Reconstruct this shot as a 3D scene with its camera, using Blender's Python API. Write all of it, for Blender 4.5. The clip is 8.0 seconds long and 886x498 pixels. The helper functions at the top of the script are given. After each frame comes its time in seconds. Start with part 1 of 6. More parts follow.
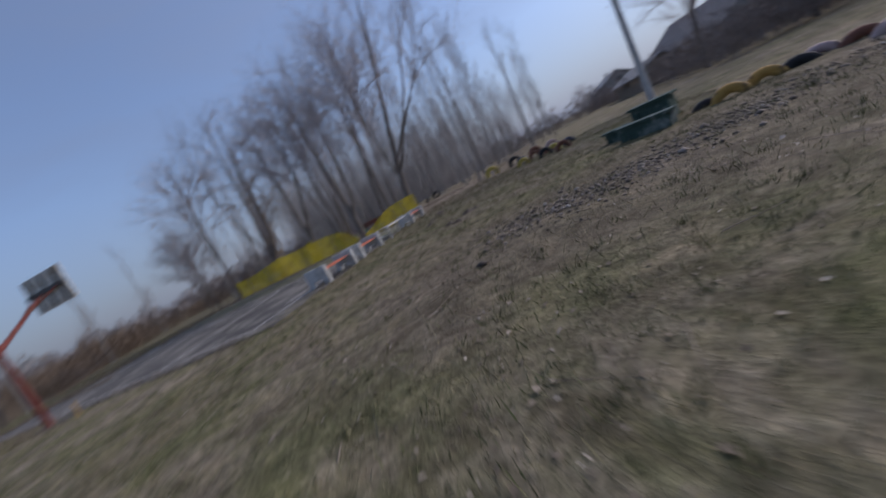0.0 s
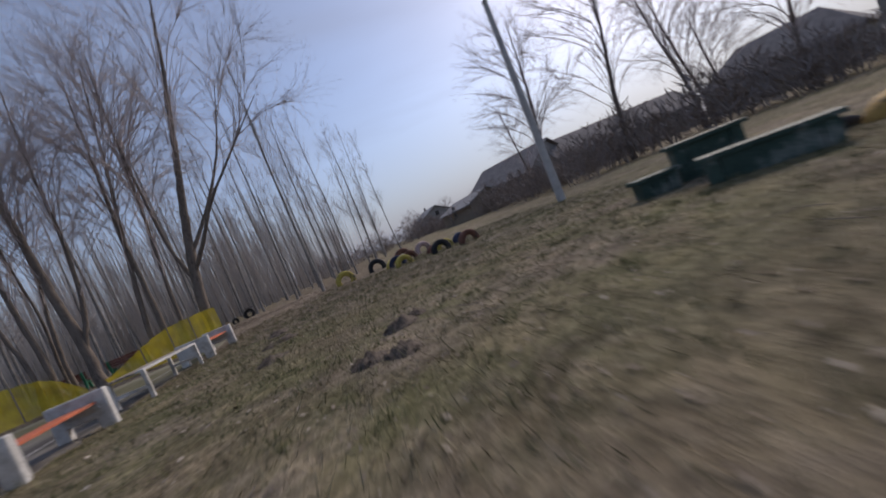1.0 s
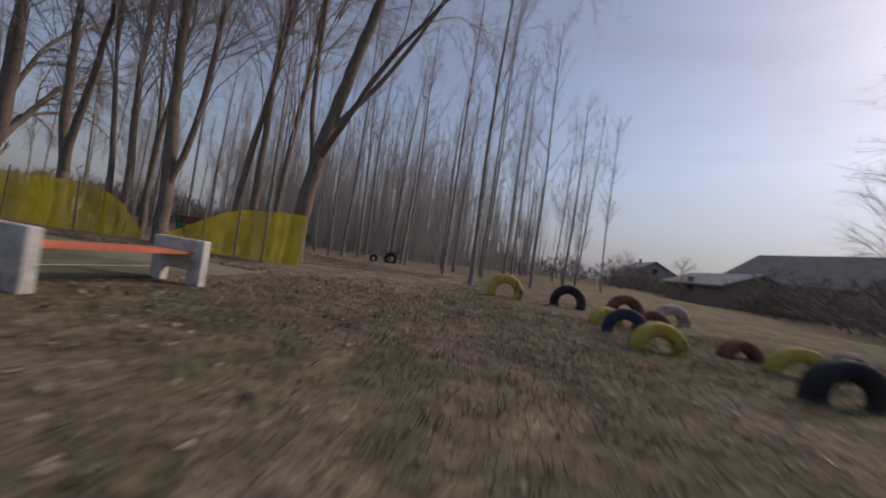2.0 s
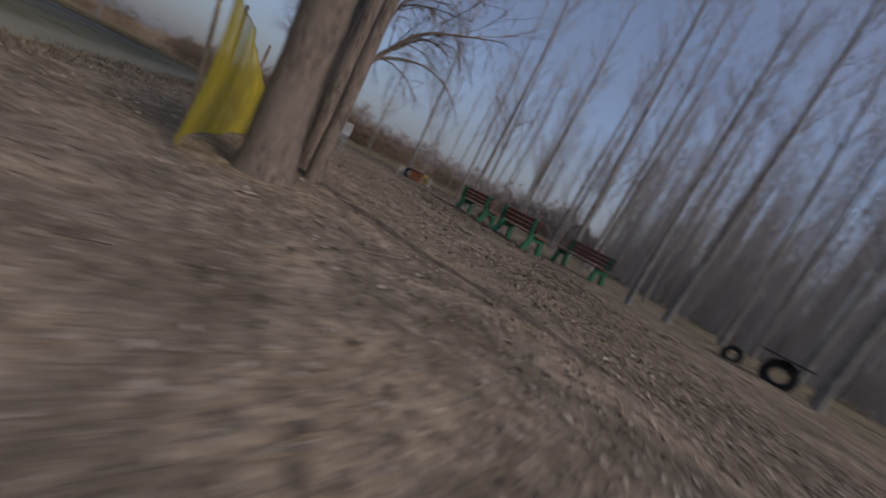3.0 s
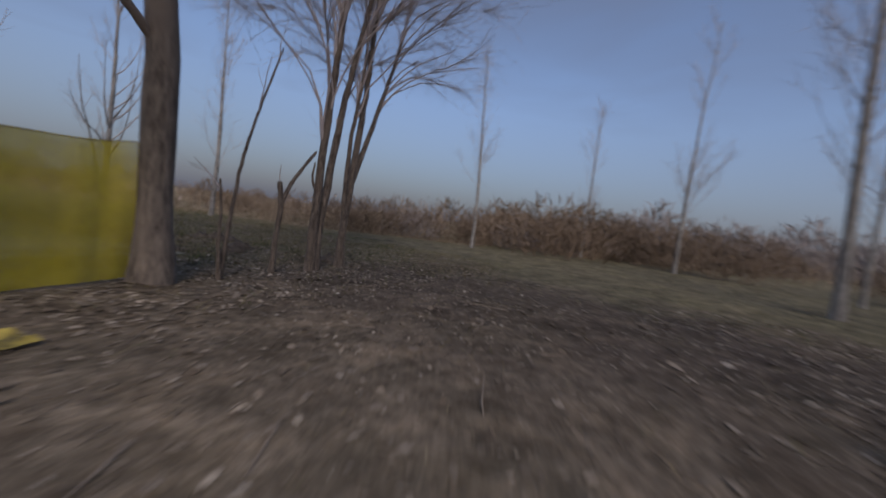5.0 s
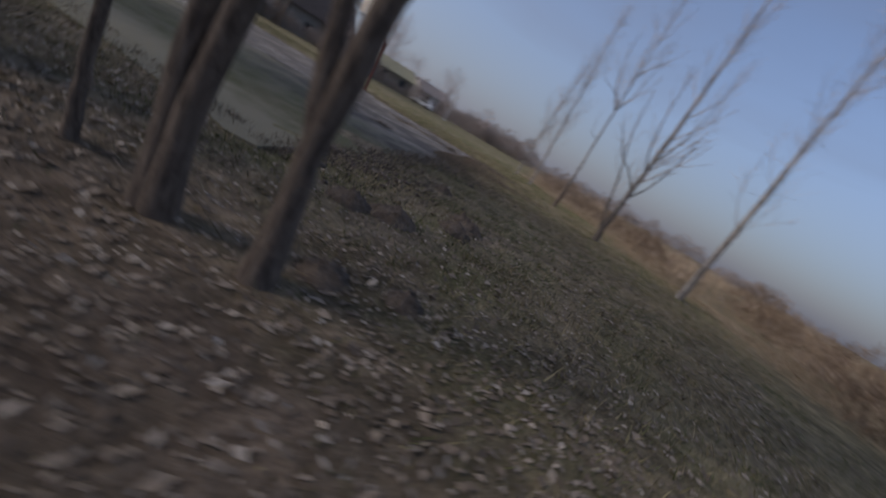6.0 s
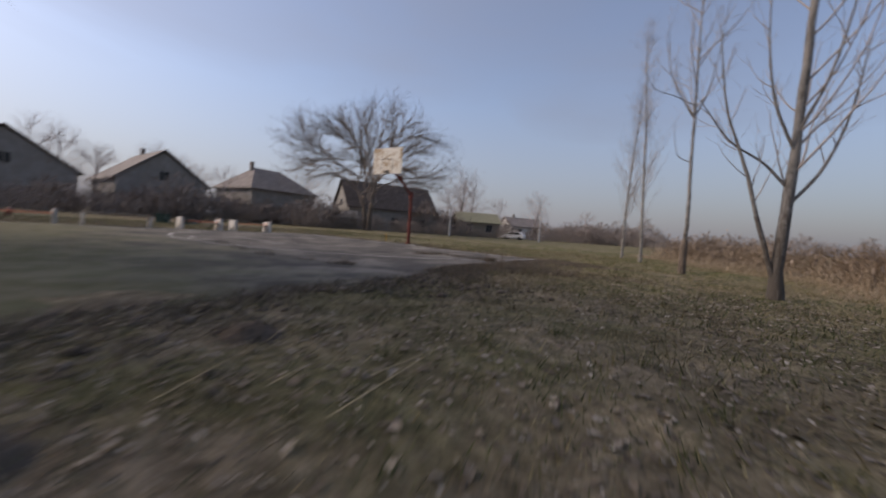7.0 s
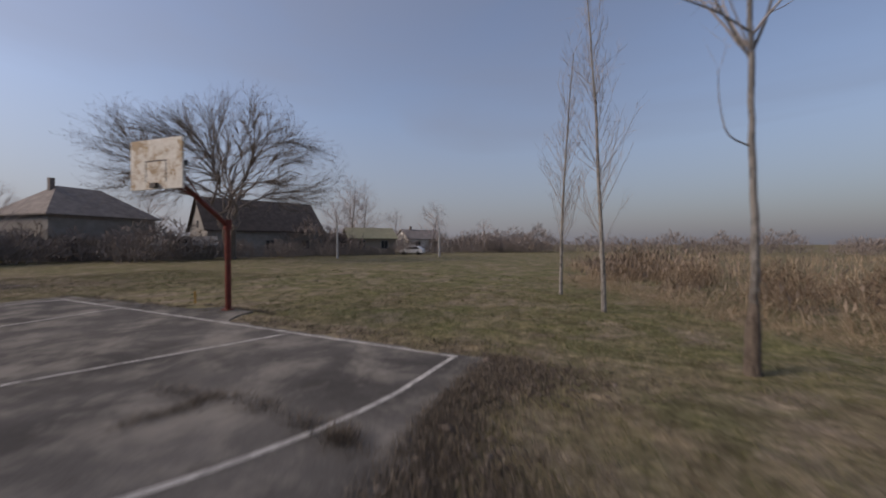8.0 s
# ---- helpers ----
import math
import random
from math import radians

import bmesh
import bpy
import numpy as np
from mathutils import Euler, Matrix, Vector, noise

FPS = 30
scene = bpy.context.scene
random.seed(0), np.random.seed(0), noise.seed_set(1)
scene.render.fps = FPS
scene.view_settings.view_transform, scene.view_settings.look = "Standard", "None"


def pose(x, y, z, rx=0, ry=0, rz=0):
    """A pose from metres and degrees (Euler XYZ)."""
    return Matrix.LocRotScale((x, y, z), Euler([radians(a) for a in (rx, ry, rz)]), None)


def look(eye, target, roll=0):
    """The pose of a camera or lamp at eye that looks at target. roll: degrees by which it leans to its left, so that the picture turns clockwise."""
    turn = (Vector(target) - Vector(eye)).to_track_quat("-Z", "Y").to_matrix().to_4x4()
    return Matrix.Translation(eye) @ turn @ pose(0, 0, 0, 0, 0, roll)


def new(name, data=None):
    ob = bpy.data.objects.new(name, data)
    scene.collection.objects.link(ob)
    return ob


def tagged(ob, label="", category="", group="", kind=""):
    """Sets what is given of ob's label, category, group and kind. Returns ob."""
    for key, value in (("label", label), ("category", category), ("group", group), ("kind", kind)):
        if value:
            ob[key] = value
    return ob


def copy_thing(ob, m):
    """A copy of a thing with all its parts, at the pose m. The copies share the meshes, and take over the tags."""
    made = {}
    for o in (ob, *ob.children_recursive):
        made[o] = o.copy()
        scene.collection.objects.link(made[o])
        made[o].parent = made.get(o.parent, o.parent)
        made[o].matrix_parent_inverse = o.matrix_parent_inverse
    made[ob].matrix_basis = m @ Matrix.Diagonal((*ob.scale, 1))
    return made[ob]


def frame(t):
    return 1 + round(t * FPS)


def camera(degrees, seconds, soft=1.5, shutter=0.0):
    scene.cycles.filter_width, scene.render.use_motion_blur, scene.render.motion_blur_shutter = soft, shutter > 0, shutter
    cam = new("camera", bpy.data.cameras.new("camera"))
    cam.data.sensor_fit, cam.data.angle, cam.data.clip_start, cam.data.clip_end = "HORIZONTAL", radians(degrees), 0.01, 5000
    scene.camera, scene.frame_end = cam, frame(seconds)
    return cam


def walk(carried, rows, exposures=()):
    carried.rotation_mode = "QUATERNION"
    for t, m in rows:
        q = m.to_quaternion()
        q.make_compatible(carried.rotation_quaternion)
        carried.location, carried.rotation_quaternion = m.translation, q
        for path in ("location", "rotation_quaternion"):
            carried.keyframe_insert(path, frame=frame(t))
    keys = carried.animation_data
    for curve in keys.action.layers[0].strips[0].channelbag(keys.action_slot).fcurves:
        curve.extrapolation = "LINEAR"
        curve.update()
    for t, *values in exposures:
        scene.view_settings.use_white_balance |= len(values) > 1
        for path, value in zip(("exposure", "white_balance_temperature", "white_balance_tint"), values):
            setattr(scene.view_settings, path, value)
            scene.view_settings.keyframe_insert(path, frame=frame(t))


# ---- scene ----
cam = camera(97.3, 8.0, soft=1.8, shutter=0.27)
PATH = [
    (0, (13.644, -5.636, 1.113), (12.98, -3.775, 0.803), -26.7),
    (0.5, (11.787, -2.966, 0.711), (12.042, -0.987, 0.567), -36.4),
    (1, (10.909, 0.872, 0.809), (11.326, 2.824, 0.691), -22.5),
    (1.5, (10.76, 4.871, 0.498), (10.872, 6.868, 0.52), -5.3),
    (2, (10.821, 8.929, 0.77), (10.337, 10.869, 0.807), 8.5),
    (2.2, (10.655, 10.532, 0.857), (9.993, 12.419, 0.869), 11.3),
    (3.3, (7.054, 19.937, 0.654), (5.07, 20.007, 0.416), 26.5),
    (3.5, (5.672, 20.519, 0.651), (3.68, 20.355, 0.592), 23.6),
    (3.7, (3.931, 21.01, 0.688), (1.949, 20.746, 0.644), 16.7),
    (4, (1.361, 21.268, 0.8), (-0.609, 20.931, 0.753), 1.9),
    (4.2, (-0.366, 21.403, 0.787), (-2.312, 20.943, 0.741), -0.6),
    (5.3, (-9.542, 18.764, 0.886), (-10.915, 17.327, 0.67), 15.3),
    (5.5, (-10.73, 18.285, 0.814), (-11.548, 16.482, 0.53), 19.1),
    (5.8, (-12.059, 17.416, 0.913), (-11.93, 15.468, 0.477), 24.4),
    (6, (-12.766, 16.743, 0.993), (-12.208, 14.912, 0.414), 30.3),
    (6.2, (-13.541, 16.001, 1.018), (-12.547, 14.42, 0.303), 31.5),
    (6.5, (-13.753, 14.603, 0.605), (-12.303, 13.319, 0.107), 23.3),
    (6.8, (-13.421, 13.122, 0.903), (-11.99, 11.754, 0.619), 11.9),
    (7, (-13.064, 12.207, 0.725), (-11.733, 10.717, 0.631), 4.0),
    (7.5, (-11.527, 9.472, 0.939), (-10.475, 7.771, 0.93), 0.2),
    (8, (-9.592, 6.45, 1.721), (-8.678, 4.671, 1.697), -0.0),
]
walk(cam, [(t, look(eye, target, roll)) for t, eye, target, roll in PATH],
     exposures=[(0.0, 0.25, 6200, 18), (0.5, 0.25, 6700, 19), (1.0, 0.25, 6900, 19), (1.6, 0.15, 7200, 19), (2.3, 0.0, 7700, 20), (3.4, -0.06, 6600, 19), (4.3, -0.12, 6500, 19), (5.4, 0.08, 6750, 19),
                (6.2, 0.23, 6850, 19), (7.0, 0.45, 7600, 20), (7.5, 0.4, 7550, 20), (8.0, 0.17, 7500, 20)])

# ---- sky and sun ----
SUN_AZ, SUN_EL = 52.0, 34.0          # degrees clockwise from +y, and above the horizon
world = bpy.data.worlds.new("sky")
scene.world = world
world.use_nodes = True
wn, wl = world.node_tree.nodes, world.node_tree.links
sky = wn.new("ShaderNodeTexSky")
sky.sky_type, sky.sun_disc = "NISHITA", False
sky.sun_elevation, sky.sun_rotation = radians(SUN_EL), radians(SUN_AZ)
sky.air_density, sky.dust_density, sky.ozone_density = 1.0, 1.0, 3.5
veil = wn.new("ShaderNodeMix")             # thin even high haze over the blue
veil.data_type = "RGBA"
sky_co = wn.new("ShaderNodeTexCoord")
stretch = wn.new("ShaderNodeMapping")
stretch.inputs["Scale"].default_value = (1.0, 1.6, 4.5)
cirrus = wn.new("ShaderNodeTexNoise")
cirrus.inputs["Scale"].default_value, cirrus.inputs["Detail"].default_value, cirrus.inputs["Distortion"].default_value = 1.3, 5.0, 0.4
amount = wn.new("ShaderNodeMapRange")
amount.inputs["From Min"].default_value, amount.inputs["From Max"].default_value = 0.3, 0.7
amount.inputs["To Min"].default_value, amount.inputs["To Max"].default_value = 0.2, 0.5
wl.new(sky_co.outputs["Generated"], stretch.inputs[0])
wl.new(stretch.outputs[0], cirrus.inputs["Vector"])
wl.new(cirrus.outputs[0], amount.inputs["Value"])
# more of the haze towards the horizon
split = wn.new("ShaderNodeSeparateXYZ")
low = wn.new("ShaderNodeMapRange")
low.inputs["From Min"].default_value, low.inputs["From Max"].default_value = 0.0, 0.4
low.inputs["To Min"].default_value, low.inputs["To Max"].default_value = 0.985, 0.0
both = wn.new("ShaderNodeMath")
both.operation = "MAXIMUM"
wl.new(sky_co.outputs["Generated"], split.inputs[0])
wl.new(split.outputs[2], low.inputs["Value"])
wl.new(low.outputs[0], both.inputs[0])
wl.new(amount.outputs[0], both.inputs[1])
wl.new(both.outputs[0], veil.inputs[0])
# haze scatters forward: brighter towards the sun than away from it
toward = wn.new("ShaderNodeVectorMath")
toward.operation = "DOT_PRODUCT"
toward.inputs[1].default_value = (math.sin(radians(SUN_AZ)) * math.cos(radians(SUN_EL)), math.cos(radians(SUN_AZ)) * math.cos(radians(SUN_EL)), math.sin(radians(SUN_EL)))
glow = wn.new("ShaderNodeMapRange")
glow.inputs["From Min"].default_value, glow.inputs["From Max"].default_value = -0.8, 0.9
glow.inputs["To Min"].default_value, glow.inputs["To Max"].default_value = 0.37, 0.88
tint = wn.new("ShaderNodeVectorMath")
tint.operation = "SCALE"
tint.inputs[0].default_value = (2.1, 2.42, 3.12)
wl.new(sky_co.outputs["Generated"], toward.inputs[0])
wl.new(toward.outputs["Value"], glow.inputs["Value"])
wl.new(glow.outputs[0], tint.inputs["Scale"])
wl.new(tint.outputs[0], veil.inputs[7])
wl.new(sky.outputs[0], veil.inputs[6])
wl.new(veil.outputs[2], wn["Background"].inputs[0])
wn["Background"].inputs[1].default_value = 0.14
sun = new("sun", bpy.data.lights.new("sun", "SUN"))
sun.data.energy, sun.data.angle, sun.data.color = 1.95, radians(20), (1.0, 0.93, 0.84)
saz, sel = radians(SUN_AZ), radians(SUN_EL)
sun_dir = Vector((math.sin(saz) * math.cos(sel), math.cos(saz) * math.cos(sel), math.sin(sel)))
sun.matrix_world = look(sun_dir * 60, (0, 0, 0))


# ---- materials ----
def ramp(nt, fac, stops):
    n = nt.nodes.new("ShaderNodeValToRGB")
    while len(n.color_ramp.elements) < len(stops):
        n.color_ramp.elements.new(0.5)
    for e, (pos, col) in zip(n.color_ramp.elements, stops):
        e.position, e.color = pos, (*col, 1) if len(col) == 3 else col
    nt.links.new(fac, n.inputs[0])
    return n.outputs[0]


def noise_tex(nt, vec, scale, detail=4.0, rough=0.6, distort=0.0):
    n = nt.nodes.new("ShaderNodeTexNoise")
    n.inputs["Scale"].default_value, n.inputs["Detail"].default_value = scale, detail
    n.inputs["Roughness"].default_value, n.inputs["Distortion"].default_value = rough, distort
    nt.links.new(vec, n.inputs["Vector"])
    return n.outputs[0]


def mixc(nt, fac, a, b, mode="MIX"):
    n = nt.nodes.new("ShaderNodeMix")
    n.data_type, n.blend_type = "RGBA", mode
    for sock, v in ((n.inputs[0], fac), (n.inputs[6], a), (n.inputs[7], b)):
        if isinstance(v, bpy.types.NodeSocket):
            nt.links.new(v, sock)
        elif isinstance(v, (int, float)):
            sock.default_value = v
        else:
            sock.default_value = (*v, 1)
    return n.outputs[2]


def math_n(nt, op, a, b=0.0, clamp=False):
    n = nt.nodes.new("ShaderNodeMath")
    n.operation, n.use_clamp = op, clamp
    for sock, v in ((n.inputs[0], a), (n.inputs[1], b)):
        if isinstance(v, bpy.types.NodeSocket):
            nt.links.new(v, sock)
        else:
            sock.default_value = v
    return n.outputs[0]


def blank(name, rough=0.8, metal=0.0):
    m = bpy.data.materials.new(name)
    m.use_nodes = True
    nt = m.node_tree
    b = nt.nodes["Principled BSDF"]
    b.inputs["Roughness"].default_value, b.inputs["Metallic"].default_value = rough, metal
    b.inputs["Specular IOR Level"].default_value = 0.25
    co = nt.nodes.new("ShaderNodeTexCoord").outputs["Object"]
    return m, nt, b, co


def bump(nt, b, height, strength=0.4, dist=0.02):
    n = nt.nodes.new("ShaderNodeBump")
    n.inputs["Strength"].default_value, n.inputs["Distance"].default_value = strength, dist
    nt.links.new(height, n.inputs["Height"])
    nt.links.new(n.outputs[0], b.inputs["Normal"])


def simple(name, dark, light, scale=8.0, fine=60.0, rough=0.8, metal=0.0, strength=0.3, dist=0.01, stain=None, spread=0.0):
    """A surface with broad and fine variation between two colours, stains of a third, and bump."""
    m, nt, b, co = blank(name, rough, metal)
    broad, small = noise_tex(nt, co, scale), noise_tex(nt, co, fine, 3.0)
    both = math_n(nt, "ADD", math_n(nt, "MULTIPLY", broad, 0.6), math_n(nt, "MULTIPLY", small, 0.4))
    col = ramp(nt, both, [(0.35, dark), (0.65, light)])
    if stain:
        col = mixc(nt, ramp(nt, noise_tex(nt, co, scale * 0.7, 6.0, 0.7), [(0.5, (0, 0, 0)), (0.66, (1, 1, 1))]), col, stain)
    if spread:
        rnd = nt.nodes.new("ShaderNodeObjectInfo").outputs["Random"]
        hsv = nt.nodes.new("ShaderNodeHueSaturation")
        nt.links.new(math_n(nt, "ADD", math_n(nt, "MULTIPLY", rnd, spread), 1 - spread / 2), hsv.inputs["Value"])
        nt.links.new(col, hsv.inputs["Color"])
        col = hsv.outputs[0]
    nt.links.new(col, b.inputs["Base Color"])
    bump(nt, b, both, strength, dist)
    return m


def bark_mat(name, dark, light, pale=None, scale=3.0, rough_foot=None):
    m, nt, b, co = blank(name, 0.9)
    mp = nt.nodes.new("ShaderNodeMapping")
    mp.inputs["Scale"].default_value = (1, 1, 0.22)
    nt.links.new(co, mp.inputs[0])
    ridges = noise_tex(nt, mp.outputs[0], scale * 9, 5.0, 0.65, 0.4)
    broad = noise_tex(nt, co, scale * 0.5, 3.0)
    col = ramp(nt, ridges, [(0.35, dark), (0.66, light)])
    if pale:
        col = mixc(nt, ramp(nt, broad, [(0.46, (0, 0, 0)), (0.6, (1, 1, 1))]), col, pale)
    if rough_foot:
        # old furrowed bark that has formed on the lowest part of the stem
        sep = nt.nodes.new("ShaderNodeSeparateXYZ")
        nt.links.new(co, sep.inputs[0])
        rise = math_n(nt, "ADD", math_n(nt, "MULTIPLY", sep.outputs[2], 0.4), math_n(nt, "MULTIPLY", math_n(nt, "SUBTRACT", ridges, 0.5), 1.2))
        col = mixc(nt, ramp(nt, rise, [(0.2, (0.85, 0.85, 0.85)), (0.75, (0, 0, 0))]), col, rough_foot)
    nt.links.new(col, b.inputs["Base Color"])
    bump(nt, b, ridges, 0.7, 0.02)
    return m


def ground_mat():
    m, nt, b, co = blank("grass_and_soil", 0.95)
    b.inputs["Specular IOR Level"].default_value = 0.1
    sep = nt.nodes.new("ShaderNodeSeparateXYZ")
    nt.links.new(co, sep.inputs[0])
    big, mid = noise_tex(nt, co, 0.16, 4.0), noise_tex(nt, co, 0.9, 6.0, 0.65)
    fine, grit = noise_tex(nt, co, 9.0, 6.0, 0.7), noise_tex(nt, co, 42.0, 4.0, 0.7)
    patchy = math_n(nt, "ADD", math_n(nt, "MULTIPLY", mid, 0.65), math_n(nt, "MULTIPLY", big, 0.35))
    blade = math_n(nt, "ADD", math_n(nt, "MULTIPLY", fine, 0.55), math_n(nt, "MULTIPLY", grit, 0.45))
    green = ramp(nt, blade, [(0.3, (0.04, 0.048, 0.02)), (0.5, (0.105, 0.104, 0.049)), (0.72, (0.2, 0.188, 0.1))])
    straw = ramp(nt, blade, [(0.3, (0.065, 0.052, 0.036)), (0.5, (0.16, 0.13, 0.086)), (0.72, (0.31, 0.262, 0.185))])
    soil = ramp(nt, blade, [(0.28, (0.07, 0.056, 0.042)), (0.5, (0.195, 0.16, 0.121)), (0.74, (0.39, 0.33, 0.258))])
    south = ramp(nt, math_n(nt, "ADD", math_n(nt, "MULTIPLY", sep.outputs[1], -0.05), 0.5), [(0.47, (0, 0, 0)), (0.58, (1, 1, 1))])
    patchy = math_n(nt, "SUBTRACT", patchy, math_n(nt, "MULTIPLY", south, 0.065))
    turf = mixc(nt, ramp(nt, patchy, [(0.38, (0, 0, 0)), (0.58, (1, 1, 1))]), green, straw)
    turf = mixc(nt, ramp(nt, noise_tex(nt, co, 0.55, 5.0, 0.7, 0.5), [(0.5, (0, 0, 0)), (0.64, (0.85, 0.85, 0.85))]), turf, soil)
    # bare, leaf-strewn soil under the tree row and between the benches
    edge = math_n(nt, "ADD", sep.outputs[1], math_n(nt, "MULTIPLY", math_n(nt, "SUBTRACT", mid, 0.5), 3.0))
    inner = math_n(nt, "MULTIPLY", ramp(nt, math_n(nt, "MULTIPLY", edge, 0.05), [(0.69, (0, 0, 0)), (0.80, (1, 1, 1))]),
                   ramp(nt, math_n(nt, "MULTIPLY", edge, 0.02), [(0.50, (1, 1, 1)), (0.60, (0.35, 0.35, 0.35))]))
    side = math_n(nt, "MULTIPLY", math_n(nt, "ADD", sep.outputs[0], math_n(nt, "MULTIPLY", mid, 2.5)), 0.05)
    inner = math_n(nt, "MULTIPLY", inner, ramp(nt, math_n(nt, "ADD", side, 0.5), [(0.0, (0.85, 0.85, 0.85)), (0.98, (1, 1, 1)), (1.0, (0.15, 0.15, 0.15))]))
    # trodden brown soil and old straw towards the picnic table
    east = math_n(nt, "SUBTRACT", math_n(nt, "MULTIPLY", sep.outputs[0], 0.265), math_n(nt, "ADD", sep.outputs[1], math_n(nt, "MULTIPLY", mid, 5.0)))
    east = math_n(nt, "MULTIPLY", ramp(nt, math_n(nt, "ADD", math_n(nt, "MULTIPLY", east, 0.05), 0.15), [(0.04, (0, 0, 0)), (0.15, (0.85, 0.85, 0.85)), (0.3, (0.75, 0.75, 0.75)), (0.42, (0.08, 0.08, 0.08))]),
                  ramp(nt, math_n(nt, "MULTIPLY", sep.outputs[0], 0.05), [(0.48, (0, 0, 0)), (0.58, (1, 1, 1))]))
    west = ramp(nt, math_n(nt, "ADD", side, 1.0), [(0.30, (1, 1, 1)), (0.41, (0, 0, 0))])
    col = mixc(nt, east, turf, mixc(nt, 0.25, mixc(nt, 0.65, soil, (0.07, 0.056, 0.043)), straw))
    inner = math_n(nt, "MULTIPLY", inner, math_n(nt, "SUBTRACT", 1.0, west))
    # damp dark humus where the row of trees ends, paler dry soil on the path
    humus = ramp(nt, blade, [(0.3, (0.043, 0.033, 0.026)), (0.5, (0.09, 0.069, 0.055)), (0.74, (0.18, 0.143, 0.115))])
    damp = ramp(nt, math_n(nt, "ADD", math_n(nt, "MULTIPLY", side, -0.8), math_n(nt, "MULTIPLY", big, 0.2)), [(0.34, (0, 0, 0)), (0.5, (1, 1, 1))])
    col = mixc(nt, inner, col, mixc(nt, damp, soil, humus))
    # brown trodden litter between the benches and the trees
    trod = math_n(nt, "MULTIPLY", ramp(nt, math_n(nt, "MULTIPLY", edge, 0.05), [(0.42, (0, 0, 0)), (0.62, (0.75, 0.75, 0.75))]),
                  ramp(nt, math_n(nt, "MULTIPLY", math_n(nt, "ADD", sep.outputs[0], math_n(nt, "MULTIPLY", mid, 5.0)), 0.05), [(0.3, (0, 0, 0)), (0.45, (1, 1, 1)), (0.66, (1, 1, 1)), (0.78, (0, 0, 0))]))
    trod = math_n(nt, "MULTIPLY", trod, math_n(nt, "SUBTRACT", 1.0, inner, True))
    col = mixc(nt, trod, col, mixc(nt, 0.3, humus, soil))
    col = mixc(nt, math_n(nt, "MULTIPLY", west, 0.75), col, mixc(nt, 0.66, green, straw))
    tuft = math_n(nt, "ADD", math_n(nt, "MULTIPLY", noise_tex(nt, co, 3.6, 5.0, 0.7, 0.6), 0.6), math_n(nt, "MULTIPLY", noise_tex(nt, co, 15.0, 4.0, 0.75), 0.4))
    col = mixc(nt, 1.0, col, ramp(nt, tuft, [(0.36, (0.6, 0.6, 0.6)), (0.5, (1.04, 1.04, 1.04)), (0.64, (1.5, 1.5, 1.5))]), "MULTIPLY")
    mottle = noise_tex(nt, co, 1.5, 5.0, 0.6, 0.8)
    col = mixc(nt, 1.0, col, ramp(nt, mottle, [(0.34, (0.78, 0.75, 0.72)), (0.5, (1.06, 1.06, 1.05)), (0.64, (1.38, 1.34, 1.27))]), "MULTIPLY")
    nt.links.new(col, b.inputs["Base Color"])
    bump(nt, b, math_n(nt, "ADD", math_n(nt, "MULTIPLY", math_n(nt, "ADD", fine, tuft), 0.5), math_n(nt, "MULTIPLY", grit, 0.3)), 0.9, 0.05)
    return m


def asphalt_mat():
    m, nt, b, co = blank("worn_asphalt", 0.85)
    b.inputs["Specular IOR Level"].default_value = 0.06
    sep = nt.nodes.new("ShaderNodeSeparateXYZ")
    nt.links.new(co, sep.inputs[0])
    broad, mid, grit = noise_tex(nt, co, 0.4, 7.0, 0.66, 0.15), noise_tex(nt, co, 2.2, 5.0), noise_tex(nt, co, 90.0, 3.0)
    col = ramp(nt, math_n(nt, "ADD", math_n(nt, "MULTIPLY", broad, 0.7), math_n(nt, "MULTIPLY", grit, 0.3)),
               [(0.36, (0.06, 0.056, 0.052)), (0.5, (0.104, 0.097, 0.09)), (0.62, (0.172, 0.16, 0.147))])
    dust = noise_tex(nt, co, 0.8, 8.0, 0.7, 0.25)
    col = mixc(nt, ramp(nt, dust, [(0.47, (0, 0, 0)), (0.62, (0.8, 0.8, 0.8))]), col, (0.25, 0.23, 0.2))
    col = mixc(nt, ramp(nt, mid, [(0.58, (0, 0, 0)), (0.72, (0.5, 0.5, 0.5))]), col, (0.065, 0.058, 0.05))
    # thin moss that has grown over the shaded northern end
    moss = ramp(nt, math_n(nt, "ADD", math_n(nt, "MULTIPLY", sep.outputs[1], 0.05), math_n(nt, "MULTIPLY", math_n(nt, "SUBTRACT", broad, 0.5), 0.5)),
                [(0.42, (0, 0, 0)), (0.58, (0.8, 0.8, 0.8))])
    col = mixc(nt, moss, col, mixc(nt, ramp(nt, mid, [(0.4, (0, 0, 0)), (0.62, (1, 1, 1))]), (0.105, 0.108, 0.05), (0.17, 0.155, 0.10)))
    # washed-up pale silt along the northern rim
    silt = ramp(nt, math_n(nt, "ADD", math_n(nt, "MULTIPLY", math_n(nt, "SUBTRACT", sep.outputs[1], math_n(nt, "MULTIPLY", sep.outputs[0], 0.03)), 0.05), math_n(nt, "MULTIPLY", math_n(nt, "SUBTRACT", mid, 0.5), 0.06)),
                [(0.655, (0, 0, 0)), (0.69, (0.85, 0.85, 0.85))])
    col = mixc(nt, silt, col, (0.235, 0.22, 0.165))
    nt.links.new(col, b.inputs["Base Color"])
    bump(nt, b, math_n(nt, "ADD", grit, math_n(nt, "MULTIPLY", mid, 0.6)), 0.5, 0.01)
    return m


